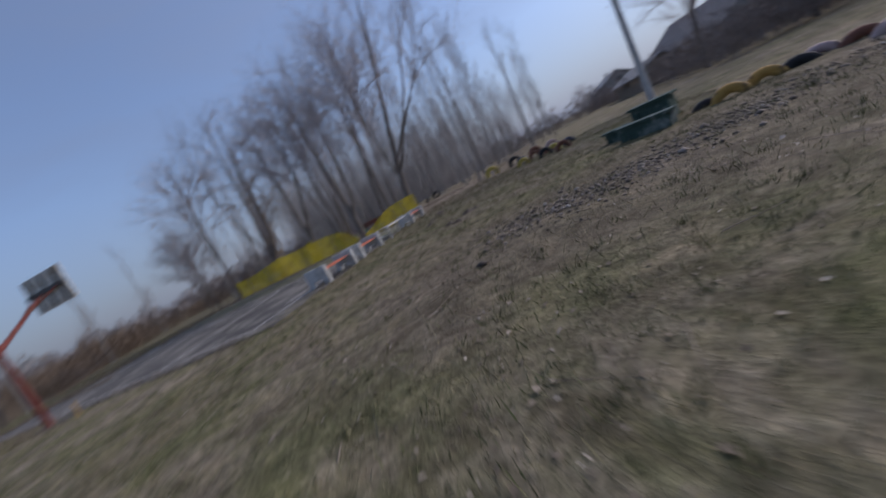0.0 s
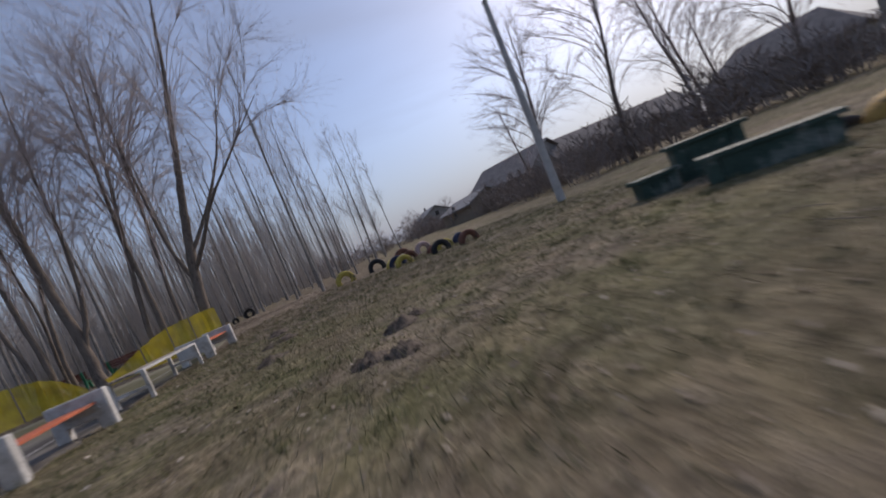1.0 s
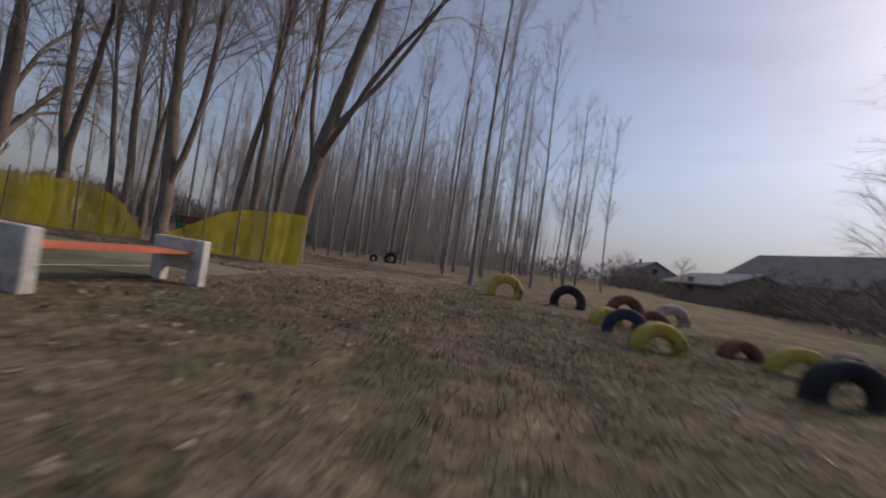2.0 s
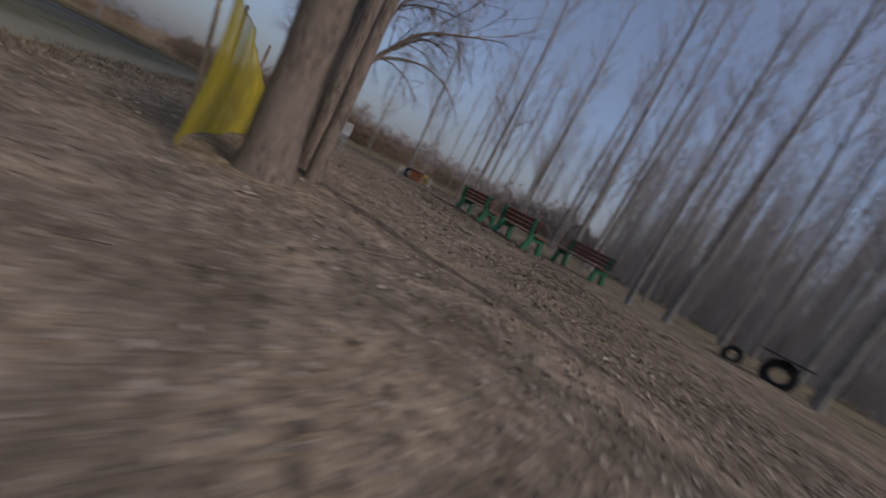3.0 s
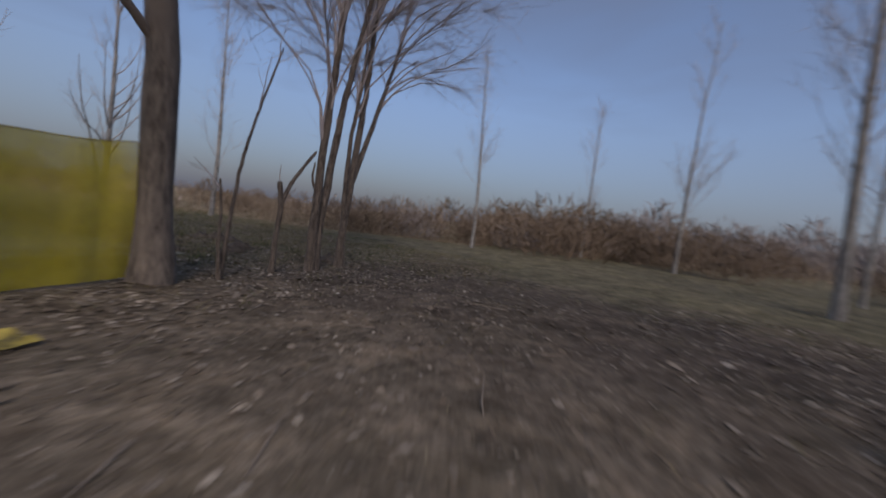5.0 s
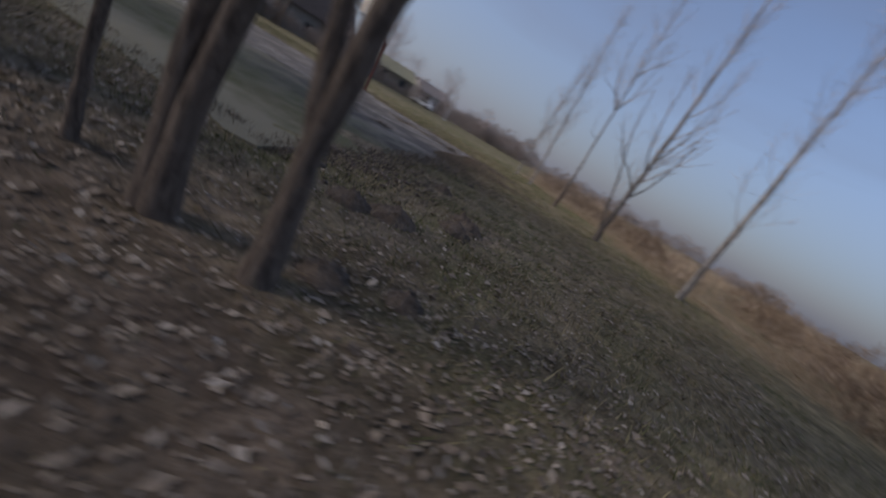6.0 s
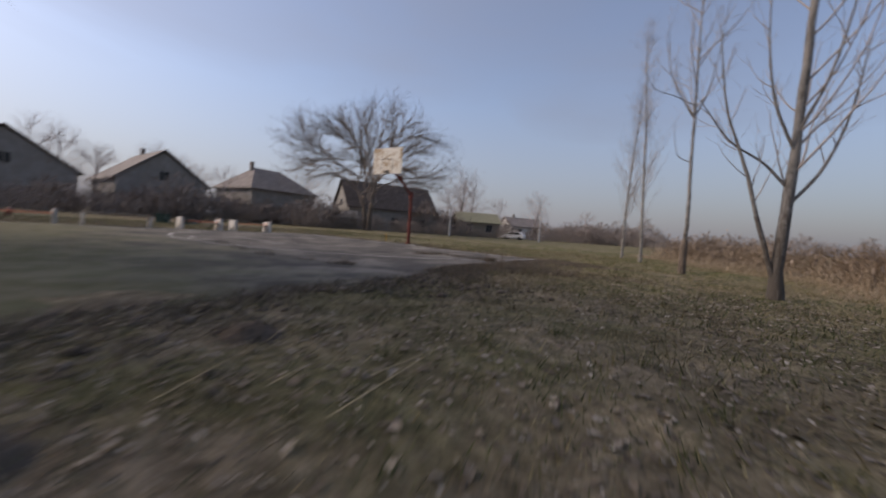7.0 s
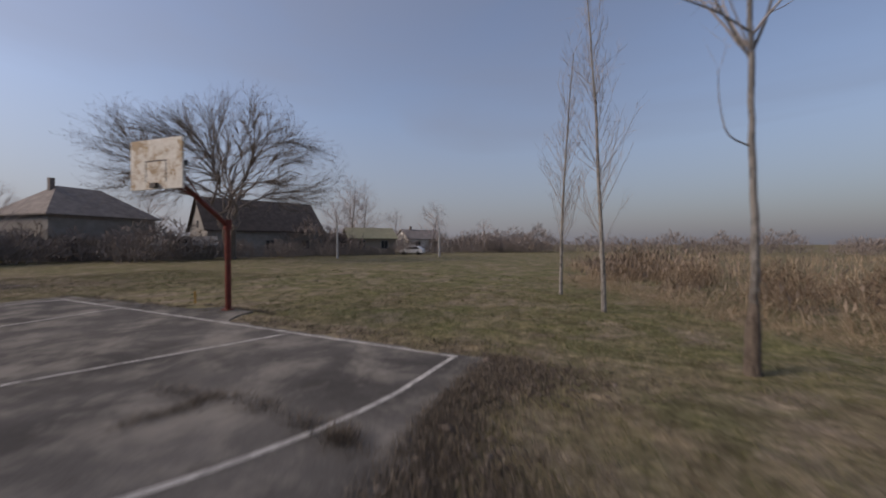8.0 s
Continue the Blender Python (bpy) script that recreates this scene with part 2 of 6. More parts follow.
def net_mat():
    m, nt, b, co = blank("yellow_mesh_net", 0.6)
    nt.links.new(ramp(nt, noise_tex(nt, co, 2.0, 4.0), [(0.3, (0.54, 0.42, 0.025)), (0.7, (0.74, 0.595, 0.055))]), b.inputs["Base Color"])
    tr = nt.nodes.new("ShaderNodeBsdfTransparent")
    tl = nt.nodes.new("ShaderNodeBsdfTranslucent")
    tl.inputs[0].default_value = (0.66, 0.52, 0.035, 1)
    mix1, mix2 = nt.nodes.new("ShaderNodeMixShader"), nt.nodes.new("ShaderNodeMixShader")
    mix1.inputs[0].default_value, mix2.inputs[0].default_value = 0.32, 0.12
    nt.links.new(b.outputs[0], mix1.inputs[1])
    nt.links.new(tl.outputs[0], mix1.inputs[2])
    nt.links.new(mix1.outputs[0], mix2.inputs[1])
    nt.links.new(tr.outputs[0], mix2.inputs[2])
    nt.links.new(ramp(nt, noise_tex(nt, co, 1.4, 4.0), [(0.35, (0.14, 0.14, 0.14)), (0.65, (0.46, 0.46, 0.46))]), mix2.inputs[0])
    nt.links.new(mix2.outputs[0], nt.nodes["Material Output"].inputs[0])
    return m


def board_mat():
    m, nt, b, co = blank("flaking_white_paint", 0.7)
    peel = noise_tex(nt, co, 3.2, 7.0, 0.7, 0.8)
    wood = ramp(nt, noise_tex(nt, co, 9.0, 4.0), [(0.3, (0.30, 0.20, 0.11)), (0.7, (0.46, 0.34, 0.2))])
    paint = ramp(nt, noise_tex(nt, co, 14.0, 4.0), [(0.3, (0.60, 0.57, 0.50)), (0.7, (0.78, 0.76, 0.70))])
    nt.links.new(mixc(nt, ramp(nt, peel, [(0.50, (0, 0, 0)), (0.58, (0.85, 0.85, 0.85))]), paint, wood), b.inputs["Base Color"])
    bump(nt, b, peel, 0.3, 0.004)
    return m


def leaf_mat():
    m, nt, b, co = blank("dead_leaves", 0.85)
    rnd = nt.nodes.new("ShaderNodeNewGeometry").outputs["Random Per Island"]
    nt.links.new(ramp(nt, rnd, [(0.0, (0.11, 0.085, 0.063)), (0.5, (0.2, 0.16, 0.12)), (0.85, (0.31, 0.26, 0.205)), (1.0, (0.46, 0.4, 0.325))]), b.inputs["Base Color"])
    return m


def blade_mat(name, stops):
    m, nt, b, co = blank(name, 0.8)
    rnd = nt.nodes.new("ShaderNodeNewGeometry").outputs["Random Per Island"]
    nt.links.new(ramp(nt, rnd, stops), b.inputs["Base Color"])
    return m


M_GROUND, M_ASPHALT, M_NET, M_BOARD, M_LEAF = ground_mat(), asphalt_mat(), net_mat(), board_mat(), leaf_mat()
M_LINE = simple("worn_line_paint", (0.3, 0.29, 0.27), (0.62, 0.6, 0.56), 5, 50, 0.8, stain=(0.14, 0.13, 0.12))
M_BARK = bark_mat("grey_brown_bark", (0.076, 0.063, 0.054), (0.235, 0.195, 0.162), (0.185, 0.154, 0.13))
M_BARKDARK = bark_mat("dark_damp_bark", (0.058, 0.046, 0.039), (0.2, 0.162, 0.132), (0.155, 0.125, 0.102))
M_TWIGDARK = simple("dark_twig_bark", (0.15, 0.125, 0.108), (0.29, 0.245, 0.215), 3, 20, 0.9)
M_TWIG = simple("twig_bark", (0.33, 0.285, 0.275), (0.52, 0.46, 0.445), 3, 20, 0.9)
M_POPLAR = bark_mat("pale_poplar_bark", (0.085, 0.078, 0.072), (0.34, 0.322, 0.3), (0.3, 0.288, 0.262))
M_POPLARFOOT = bark_mat("poplar_bark_with_dark_foot", (0.085, 0.082, 0.078), (0.31, 0.3, 0.288), (0.25, 0.24, 0.225), rough_foot=(0.085, 0.07, 0.058))
M_PTWIG = simple("poplar_twig", (0.26, 0.235, 0.222), (0.44, 0.4, 0.38), 3, 20, 0.9)
M_RAW = simple("broken_raw_wood", (0.11, 0.083, 0.064), (0.46, 0.37, 0.28), 4, 22, 0.9, strength=0.8, stain=(0.10, 0.085, 0.07))
M_RED = simple("rusty_red_paint", (0.10, 0.022, 0.017), (0.21, 0.05, 0.038), 4, 40, 0.6, stain=(0.12, 0.05, 0.03))
M_STEEL = simple("dark_steel", (0.05, 0.05, 0.05), (0.12, 0.11, 0.1), 8, 60, 0.5, 0.6)
M_WHITE = simple("white_painted_concrete", (0.44, 0.43, 0.405), (0.68, 0.67, 0.64), 4, 60, 0.85, stain=(0.34, 0.32, 0.28))
M_ORANGE = simple("faded_orange_paint", (0.42, 0.10, 0.05), (0.68, 0.21, 0.11), 4, 40, 0.7, stain=(0.35, 0.15, 0.1), spread=0.25)
M_GREEN = simple("green_painted_iron", (0.015, 0.10, 0.055), (0.04, 0.20, 0.11), 5, 50, 0.55)
M_DKGREEN = simple("dark_green_paint", (0.022, 0.045, 0.037), (0.055, 0.095, 0.077), 4, 40, 0.7, stain=(0.2, 0.22, 0.2))
M_PLANK = simple("red_brown_stained_plank", (0.11, 0.035, 0.026), (0.23, 0.08, 0.06), 5, 60, 0.6, spread=0.3)
M_GREY = simple("blue_grey_sheet_metal", (0.20, 0.23, 0.26), (0.33, 0.37, 0.42), 4, 50, 0.5, 0.2, stain=(0.19, 0.19, 0.19))
M_POLE = simple("weathered_concrete", (0.36, 0.35, 0.34), (0.52, 0.51, 0.49), 3, 50, 0.9)
M_WOODPOST = simple("grey_weathered_stake_and_shade", (0.16, 0.13, 0.10), (0.34, 0.29, 0.23), 6, 40, 0.9)
# soil of the molehills, also the dark of the trunk shadow drawn on the path
M_MOLESHADOW = simple("fresh_soil_and_shadow", (0.06, 0.048, 0.039), (0.17, 0.137, 0.108), 10, 60, 0.95, strength=0.9, dist=0.03)
M_HUT = simple("weathered_plaster", (0.215, 0.208, 0.195), (0.32, 0.308, 0.29), 1.2, 20, 0.9, stain=(0.24, 0.22, 0.2))
M_WHITEWALL = simple("white_plaster", (0.6, 0.59, 0.56), (0.76, 0.75, 0.72), 1.2, 20, 0.9, stain=(0.42, 0.4, 0.36))
M_ROOF = simple("dark_roof_tile", (0.15, 0.132, 0.122), (0.27, 0.24, 0.22), 1.5, 16, 0.85)
M_ROOFDARK = simple("brown_roof_tile", (0.055, 0.046, 0.042), (0.12, 0.10, 0.09), 1.5, 16, 0.85)
M_ROOFGREY = simple("grey_fibre_roof", (0.19, 0.19, 0.19), (0.30, 0.295, 0.29), 1.5, 16, 0.85)
M_ROOFYEL = simple("yellowed_roof", (0.21, 0.2, 0.13), (0.31, 0.295, 0.2), 1.5, 16, 0.85)
M_PANE = simple("dark_window_glass", (0.02, 0.022, 0.025), (0.04, 0.042, 0.045), 1, 5, 0.12)
M_CARPAINT = simple("white_car_paint", (0.62, 0.63, 0.64), (0.75, 0.75, 0.75), 1, 8, 0.3)
M_RUBBER = simple("black_rubber", (0.012, 0.012, 0.013), (0.035, 0.034, 0.033), 8, 60, 0.8)
TYRE = {n: simple(n + "_tyre_paint", d, l, 5, 50, 0.7, stain=(0.05, 0.045, 0.04)) for n, d, l in (
    ("yellow", (0.36, 0.28, 0.055), (0.56, 0.45, 0.11)), ("black", (0.012, 0.012, 0.014), (0.04, 0.04, 0.042)),
    ("brown", (0.10, 0.045, 0.03), (0.22, 0.10, 0.07)), ("pink", (0.36, 0.25, 0.23), (0.55, 0.43, 0.4)),
    ("blue", (0.018, 0.024, 0.05), (0.05, 0.062, 0.115)), ("white", (0.42, 0.43, 0.44), (0.62, 0.63, 0.64)),
    ("ochre", (0.30, 0.17, 0.04), (0.50, 0.31, 0.09)))}
M_REED = blade_mat("dry_reed", [(0, (0.19, 0.142, 0.098)), (0.5, (0.30, 0.23, 0.158)), (1, (0.43, 0.34, 0.24))])
M_PLUME = blade_mat("reed_plume", [(0, (0.13, 0.1, 0.08)), (1, (0.3, 0.24, 0.19))])
M_GRASS = blade_mat("grass_blade", [(0, (0.042, 0.058, 0.02)), (0.45, (0.11, 0.12, 0.048)), (0.7, (0.17, 0.155, 0.078)), (1, (0.34, 0.3, 0.18))])
M_STRAW = blade_mat("dry_grass_blade", [(0, (0.08, 0.065, 0.035)), (0.5, (0.19, 0.16, 0.09)), (1, (0.36, 0.31, 0.2))])
M_WEED = blade_mat("dead_weed", [(0, (0.07, 0.058, 0.048)), (0.6, (0.15, 0.122, 0.095)), (1, (0.29, 0.245, 0.19))])
M_SCRUB = simple("bare_scrub_twigs", (0.17, 0.144, 0.13), (0.31, 0.265, 0.24), 2, 20, 0.95)
M_DRYBRUSH = simple("dry_brush_twigs", (0.12, 0.085, 0.06), (0.235, 0.176, 0.125), 2, 20, 0.95)


# ---- mesh helpers ----
def raw_mesh(name, verts, faces, mat, smooth=False):
    """A mesh from arrays of places and of faces with equally many corners."""
    verts, faces = np.asarray(verts, np.float32), np.asarray(faces, np.int32)
    me = bpy.data.meshes.new(name)
    k = faces.shape[1]
    me.vertices.add(len(verts))
    me.vertices.foreach_set("co", verts.ravel())
    me.loops.add(faces.size)
    me.loops.foreach_set("vertex_index", faces.ravel())
    me.polygons.add(len(faces))
    me.polygons.foreach_set("loop_start", np.arange(0, faces.size, k, dtype=np.int32))
    me.update(calc_edges=True)
    if smooth:
        me.polygons.foreach_set("use_smooth", np.ones(len(faces), bool))
    me.materials.append(mat)
    return me


def part(name, bm, material, parent, label=""):
    me = bpy.data.meshes.new(name)
    bm.normal_update()
    bm.to_mesh(me)
    bm.free()
    me.materials.append(material)
    ob = new(name, me)
    ob.parent = parent
    return tagged(ob, label)


def part_mesh(name, me, parent, label=""):
    ob = new(name, me)
    ob.parent = parent
    return tagged(ob, label)


def thing(name, m, label, category, group="", kind=""):
    ob = new(name)
    ob.empty_display_size = 0.2
    ob.matrix_basis = m
    return tagged(ob, label, category, group, kind)


def box(bm, x0, y0, z0, x1, y1, z1, bevel=0.0, m=None):
    r = bmesh.ops.create_cube(bm, size=1)
    vs = r["verts"]
    for v in vs:
        v.co = Vector(((x0 + x1) / 2 + v.co.x * (x1 - x0), (y0 + y1) / 2 + v.co.y * (y1 - y0), (z0 + z1) / 2 + v.co.z * (z1 - z0)))
    if bevel:
        es = list({e for v in vs for e in v.link_edges})
        out = bmesh.ops.bevel(bm, geom=es, offset=bevel, segments=2, affect="EDGES", profile=0.7)
        vs = list({v for f in out["faces"] for v in f.verts} | {v for v in vs if v.is_valid})
    if m is not None:
        bmesh.ops.transform(bm, matrix=m, verts=[v for v in vs if v.is_valid])
    return bm


def prism(bm, profile, y0, y1, bevel=0.0, m=None):
    """A profile in x and z, drawn out along y."""
    lo = [bm.verts.new((x, y0, z)) for x, z in profile]
    hi = [bm.verts.new((x, y1, z)) for x, z in profile]
    fs = [bm.faces.new(lo), bm.faces.new(hi[::-1])]
    for i in range(len(lo)):
        j = (i + 1) % len(lo)
        fs.append(bm.faces.new((lo[j], lo[i], hi[i], hi[j])))
    bmesh.ops.recalc_face_normals(bm, faces=fs)
    vs = lo + hi
    if bevel:
        out = bmesh.ops.bevel(bm, geom=list({e for f in fs for e in f.edges}), offset=bevel, segments=1, affect="EDGES")
        vs = list({v for f in out["faces"] for v in f.verts} | {v for v in vs if v.is_valid})
    if m is not None:
        bmesh.ops.transform(bm, matrix=m, verts=[v for v in vs if v.is_valid])
    return bm


def rod(bm, a, b, r0, r1=None, seg=10):
    a, b = Vector(a), Vector(b)
    out = bmesh.ops.create_cone(bm, cap_ends=True, segments=seg, radius1=r0, radius2=r0 if r1 is None else r1, depth=(b - a).length)
    q = (b - a).to_track_quat("Z", "Y").to_matrix().to_4x4()
    bmesh.ops.transform(bm, matrix=Matrix.Translation((a + b) / 2) @ q, verts=out["verts"])
    return bm


def tubes(branches):
    """Verts and quads of tapered tubes; a branch is (points, radii, sides)."""
    V, F, base = [], [], 0
    for pts, rad, k in branches:
        pts, rad = np.asarray(pts, float), np.asarray(rad, float)
        n = len(pts)
        tan = np.gradient(pts, axis=0)
        tan /= np.linalg.norm(tan, axis=1)[:, None] + 1e-9
        ref = np.where(np.abs(tan[:, 2:3]) > 0.9, [[1.0, 0, 0]], [[0, 0, 1.0]])
        u = np.cross(tan, ref)
        u /= np.linalg.norm(u, axis=1)[:, None] + 1e-9
        for i in range(1, n):
            if u[i] @ u[i - 1] < 0.3:
                w = u[i - 1] - tan[i] * (tan[i] @ u[i - 1])
                u[i] = w / (np.linalg.norm(w) + 1e-9)
        v = np.cross(tan, u)
        a = np.arange(k) * 2 * math.pi / k
        ring = pts[:, None] + rad[:, None, None] * (np.cos(a)[None, :, None] * u[:, None] + np.sin(a)[None, :, None] * v[:, None])
        V.append(ring.reshape(-1, 3))
        i = (np.arange(n - 1)[:, None] * k + np.arange(k)[None]).ravel()
        j = (np.arange(n - 1)[:, None] * k + (np.arange(k)[None] + 1) % k).ravel()
        F.append(np.stack([i, j, j + k, i + k], 1) + base)
        base += n * k
    return np.concatenate(V), np.concatenate(F)


def grow(rng, p, d, length, r0, r1, n=6, wob=0.18, up=0.1):
    pts, d = [np.asarray(p, float)], np.asarray(d, float)
    for _ in range(n):
        d = d + rng.normal(0, wob, 3) / math.sqrt(n) * 1.2 + np.array([0, 0, up / n * 2])
        d /= np.linalg.norm(d)
        pts.append(pts[-1] + d * length / n)
    return np.array(pts), np.linspace(r0, r1, n + 1)


def sprout(rng, out, pts, rad, levels, t0=0.3, stout=1.0):
    """Side branches along a stem, level by level. A level is (count per metre, length share, angle, upward pull, smallest length, sides)."""
    if not levels:
        return
    per, share, angle, up, least, sides = levels[0]
    seg = np.linalg.norm(np.diff(pts, axis=0), axis=1)
    total = seg.sum()
    for _ in range(max(1, int(rng.poisson(per * total * (1 - t0))))):
        t = t0 + (1 - t0) * rng.random() ** 0.9
        x = t * (len(pts) - 1)
        i = min(int(x), len(pts) - 2)
        p, r = pts[i] + (pts[i + 1] - pts[i]) * (x - i), rad[i] + (rad[i + 1] - rad[i]) * (x - i)
        d = (pts[i + 1] - pts[i]) / seg[i]
        side = np.cross(d, rng.normal(0, 1, 3))
        side /= np.linalg.norm(side) + 1e-9
        a = radians(angle * rng.uniform(0.7, 1.25))
        L = max(least, total * share * (1.15 - 0.75 * t) * rng.uniform(0.65, 1.3))
        r0 = min(r * 0.7, (0.004 + L * 0.012) * stout)
        n = 6 if L > 1.2 else 4 if L > 0.5 else 3
        bp, br = grow(rng, p, d * math.cos(a) + side * math.sin(a), L, r0, max(0.0024, r0 * 0.3), n, 0.2, up)
        out.append((bp, br, sides))
        sprout(rng, out, bp, br, levels[1:], 0.2, stout)


def twig_quads(rng, branches, per_m, length, width, up=0.35):
    """Fine end twigs, as thin tapered slips along all but the stoutest branches."""
    a = np.concatenate([np.asarray(p)[:-1] for p, r, k in branches if r[0] < 0.045 or k < 6])
    b = np.concatenate([np.asarray(p)[1:] for p, r, k in branches if r[0] < 0.045 or k < 6])
    seg = np.linalg.norm(b - a, axis=1)
    n = int(per_m * seg.sum())
    i = rng.choice(len(seg), n, p=seg / seg.sum())
    p = a[i] + (b[i] - a[i]) * rng.random(n)[:, None]
    d = (b[i] - a[i]) / seg[i][:, None] * 0.7 + rng.normal(0, 0.5, (n, 3)) + [[0, 0, up]]
    d /= np.linalg.norm(d, axis=1)[:, None]
    side = np.cross(d, rng.normal(0, 1, (n, 3)))
    side *= width / (np.linalg.norm(side, axis=1)[:, None] + 1e-9)
    L = length * rng.uniform(0.5, 1.4, n)[:, None]
    V = np.stack([p, p + d * L * 0.3 + side, p + d * L, p + d * L * 0.3 - side], 1).reshape(-1, 3)
    return V, np.arange(4 * n).reshape(-1, 4)


def reach(rng, parent, target, r0, r1, n, sides, back=0.25, wander=0.06):
    """A branch that leaves a parent near its closest point, along the parent's run, and curves to a target."""
    pts = parent[0]
    i = int(np.argmin(np.linalg.norm(pts - target, axis=1)))
    i = max(1, int(i - back * len(pts)))
    if i >= len(pts) - 1:
        i = len(pts) - 2
    p, tan = pts[i], pts[i + 1] - pts[i - 1]
    tan /= np.linalg.norm(tan) + 1e-9
    dist = np.linalg.norm(target - p)
    ctrl = p + tan * dist * 0.45
    s = np.linspace(0, 1, n + 1)[:, None]
    line = (1 - s) ** 2 * p + 2 * s * (1 - s) * ctrl + s * s * target
    line[1:] += rng.normal(0, wander * dist / n, (n, 3))
    r0 = min(r0, parent[1][i] * 0.75)
    return line, np.linspace(r0, min(r1, r0 * 0.5), n + 1), sides


def fill_crown(rng, stems, centre, radii, counts, thick, floor=-0.35):
    """Branches and side branches that fill an egg-shaped crown evenly, from given stems outwards."""
    centre, radii, out, parents = np.asarray(centre, float), np.asarray(radii, float), [], list(stems)
    for (count, lo, hi, n, sides), (r0, r1) in zip(counts, thick):
        fresh = []
        every = np.concatenate([q[0] for q in parents])
        owner = np.repeat(np.arange(len(parents)), [len(q[0]) for q in parents])
        for _ in range(count):
            d = rng.normal(0, 1, 3)
            d /= np.linalg.norm(d)
            if d[2] < floor:
                d[2] = -d[2]
            lump = 1 + 0.12 * math.sin(3.1 * d[0] + 4 * d[1]) * math.cos(4.3 * d[2] + 2 * d[0])
            t = centre + d * radii * (lo ** 3 + (hi ** 3 - lo ** 3) * rng.random()) ** (1 / 3) * lump
            near = owner[int(np.argmin(((every - t) ** 2).sum(1)))]
            fresh.append(reach(rng, parents[near], t, r0, r1, n, sides))
        out += fresh
        parents = fresh if len(fresh) > 4 else parents + fresh
    return out


def tree_thing(name, m, trunk, crown, bark, twig, label, category="tree", group="", fine=None):
    ob = thing(name, m, label, category, group)
    v, f = tubes(trunk)
    part_mesh("trunk", raw_mesh("trunk", v, f, bark, True), ob)
    v, f = tubes(crown)
    if fine:
        v2, f2 = twig_quads(np.random.default_rng(len(v)), crown, *fine)
        v, f = np.concatenate([v, v2]), np.concatenate([f, f2 + len(v)])
    part_mesh("crown", raw_mesh("crown", v, f, twig, True), ob)
    return ob


def flare(pts, r0, r1, foot=1.35, knots=0.05, rng=None):
    n = len(pts)
    t = np.linspace(0, 1, n)
    z = np.asarray(pts, float)[:, 2]
    r = r0 + (r1 - r0) * t
    r = r * (1 + (foot - 1) * np.exp(-np.maximum(z, 0) / 0.22))
    return r * (1 + (rng.normal(0, knots, n) if rng is not None else 0))


def smooth_line(points, n=10):
    """A smooth curve through a few points."""
    p = np.asarray(points, float)
    t = np.concatenate([[0], np.cumsum(np.linalg.norm(np.diff(p, axis=0), axis=1))])
    s = np.linspace(0, t[-1], n)
    out = np.empty((n, 3))
    for c in range(3):
        m = np.gradient(p[:, c], t)
        i = np.clip(np.searchsorted(t, s, "right") - 1, 0, len(t) - 2)
        h = t[i + 1] - t[i]
        x = (s - t[i]) / h
        out[:, c] = ((1 + 2 * x) * (1 - x) ** 2 * p[i, c] + x * (1 - x) ** 2 * h * m[i]
                     + x * x * (3 - 2 * x) * p[i + 1, c] + x * x * (x - 1) * h * m[i + 1])
    return out


def row_tree(name, base, stems, label, seed, levels, bark=None, twig=None, group="old trees along the net", scale=1.0, sprays=()):
    """A tree with given stems: each is (points from the base, first radius, last radius, share from which it branches)."""
    rng = np.random.default_rng(seed)
    trunk, crown, tops = [], [], []
    for points, r0, r1, t0 in stems:
        points = [(x, y, z if z < 4 else 4 + (z - 4) * 1.35) for x, y, z in points] if bark is None else points
        pts = smooth_line(points, max(8, int(len(points) * 5)))
        pts[1:-1, :2] += rng.normal(0, min(0.012, r0 * 0.08), (len(pts) - 2, 2))
        rad = flare(pts, r0, r1, 1.4, 0.04, rng)
        trunk.append((pts, rad, 12 if r0 > 0.07 else 8))
        if t0 < 1 and levels:
            sprout(rng, crown, pts, rad, levels, t0, 0.75)
        tops.append(pts[-1])
    if not levels:
        tops = np.array(tops)
        top = tops[:, 2].max()
        wide = max(1.9, 0.27 * top) + 0.3 * np.ptp(tops[:, :2], axis=0).max()
        mid = (tops[:, :2].mean(0) * 0.8).tolist()
        crown = fill_crown(rng, trunk, (*mid, top * 0.64), (wide, wide, top * 0.43), ((44, 0.3, 0.9, 6, 5), (260, 0.35, 1.05, 5, 3), (820, 0.4, 1.18, 3, 3)), ((0.02, 0.007), (0.0075, 0.0035), (0.0036, 0.002)))
    for k in sprays:
        sprout(rng, crown, trunk[k][0], trunk[k][1], [(8.0, 0.36, 55, -0.3, 0.7, 4), (7.0, 0.5, 42, -0.55, 0.35, 3)], 0.35, 0.7)
    if not crown:
        crown.append(grow(rng, stems[0][0][-1], (0.1, 0.1, 1), 0.25, 0.012, 0.003, 3) + (4,))
    return tree_thing(name, pose(*base) @ Matrix.Scale(scale, 4), trunk, crown, bark or M_BARK, twig or M_TWIG, label, "tree", group, (4.2, 0.42, 0.0021))


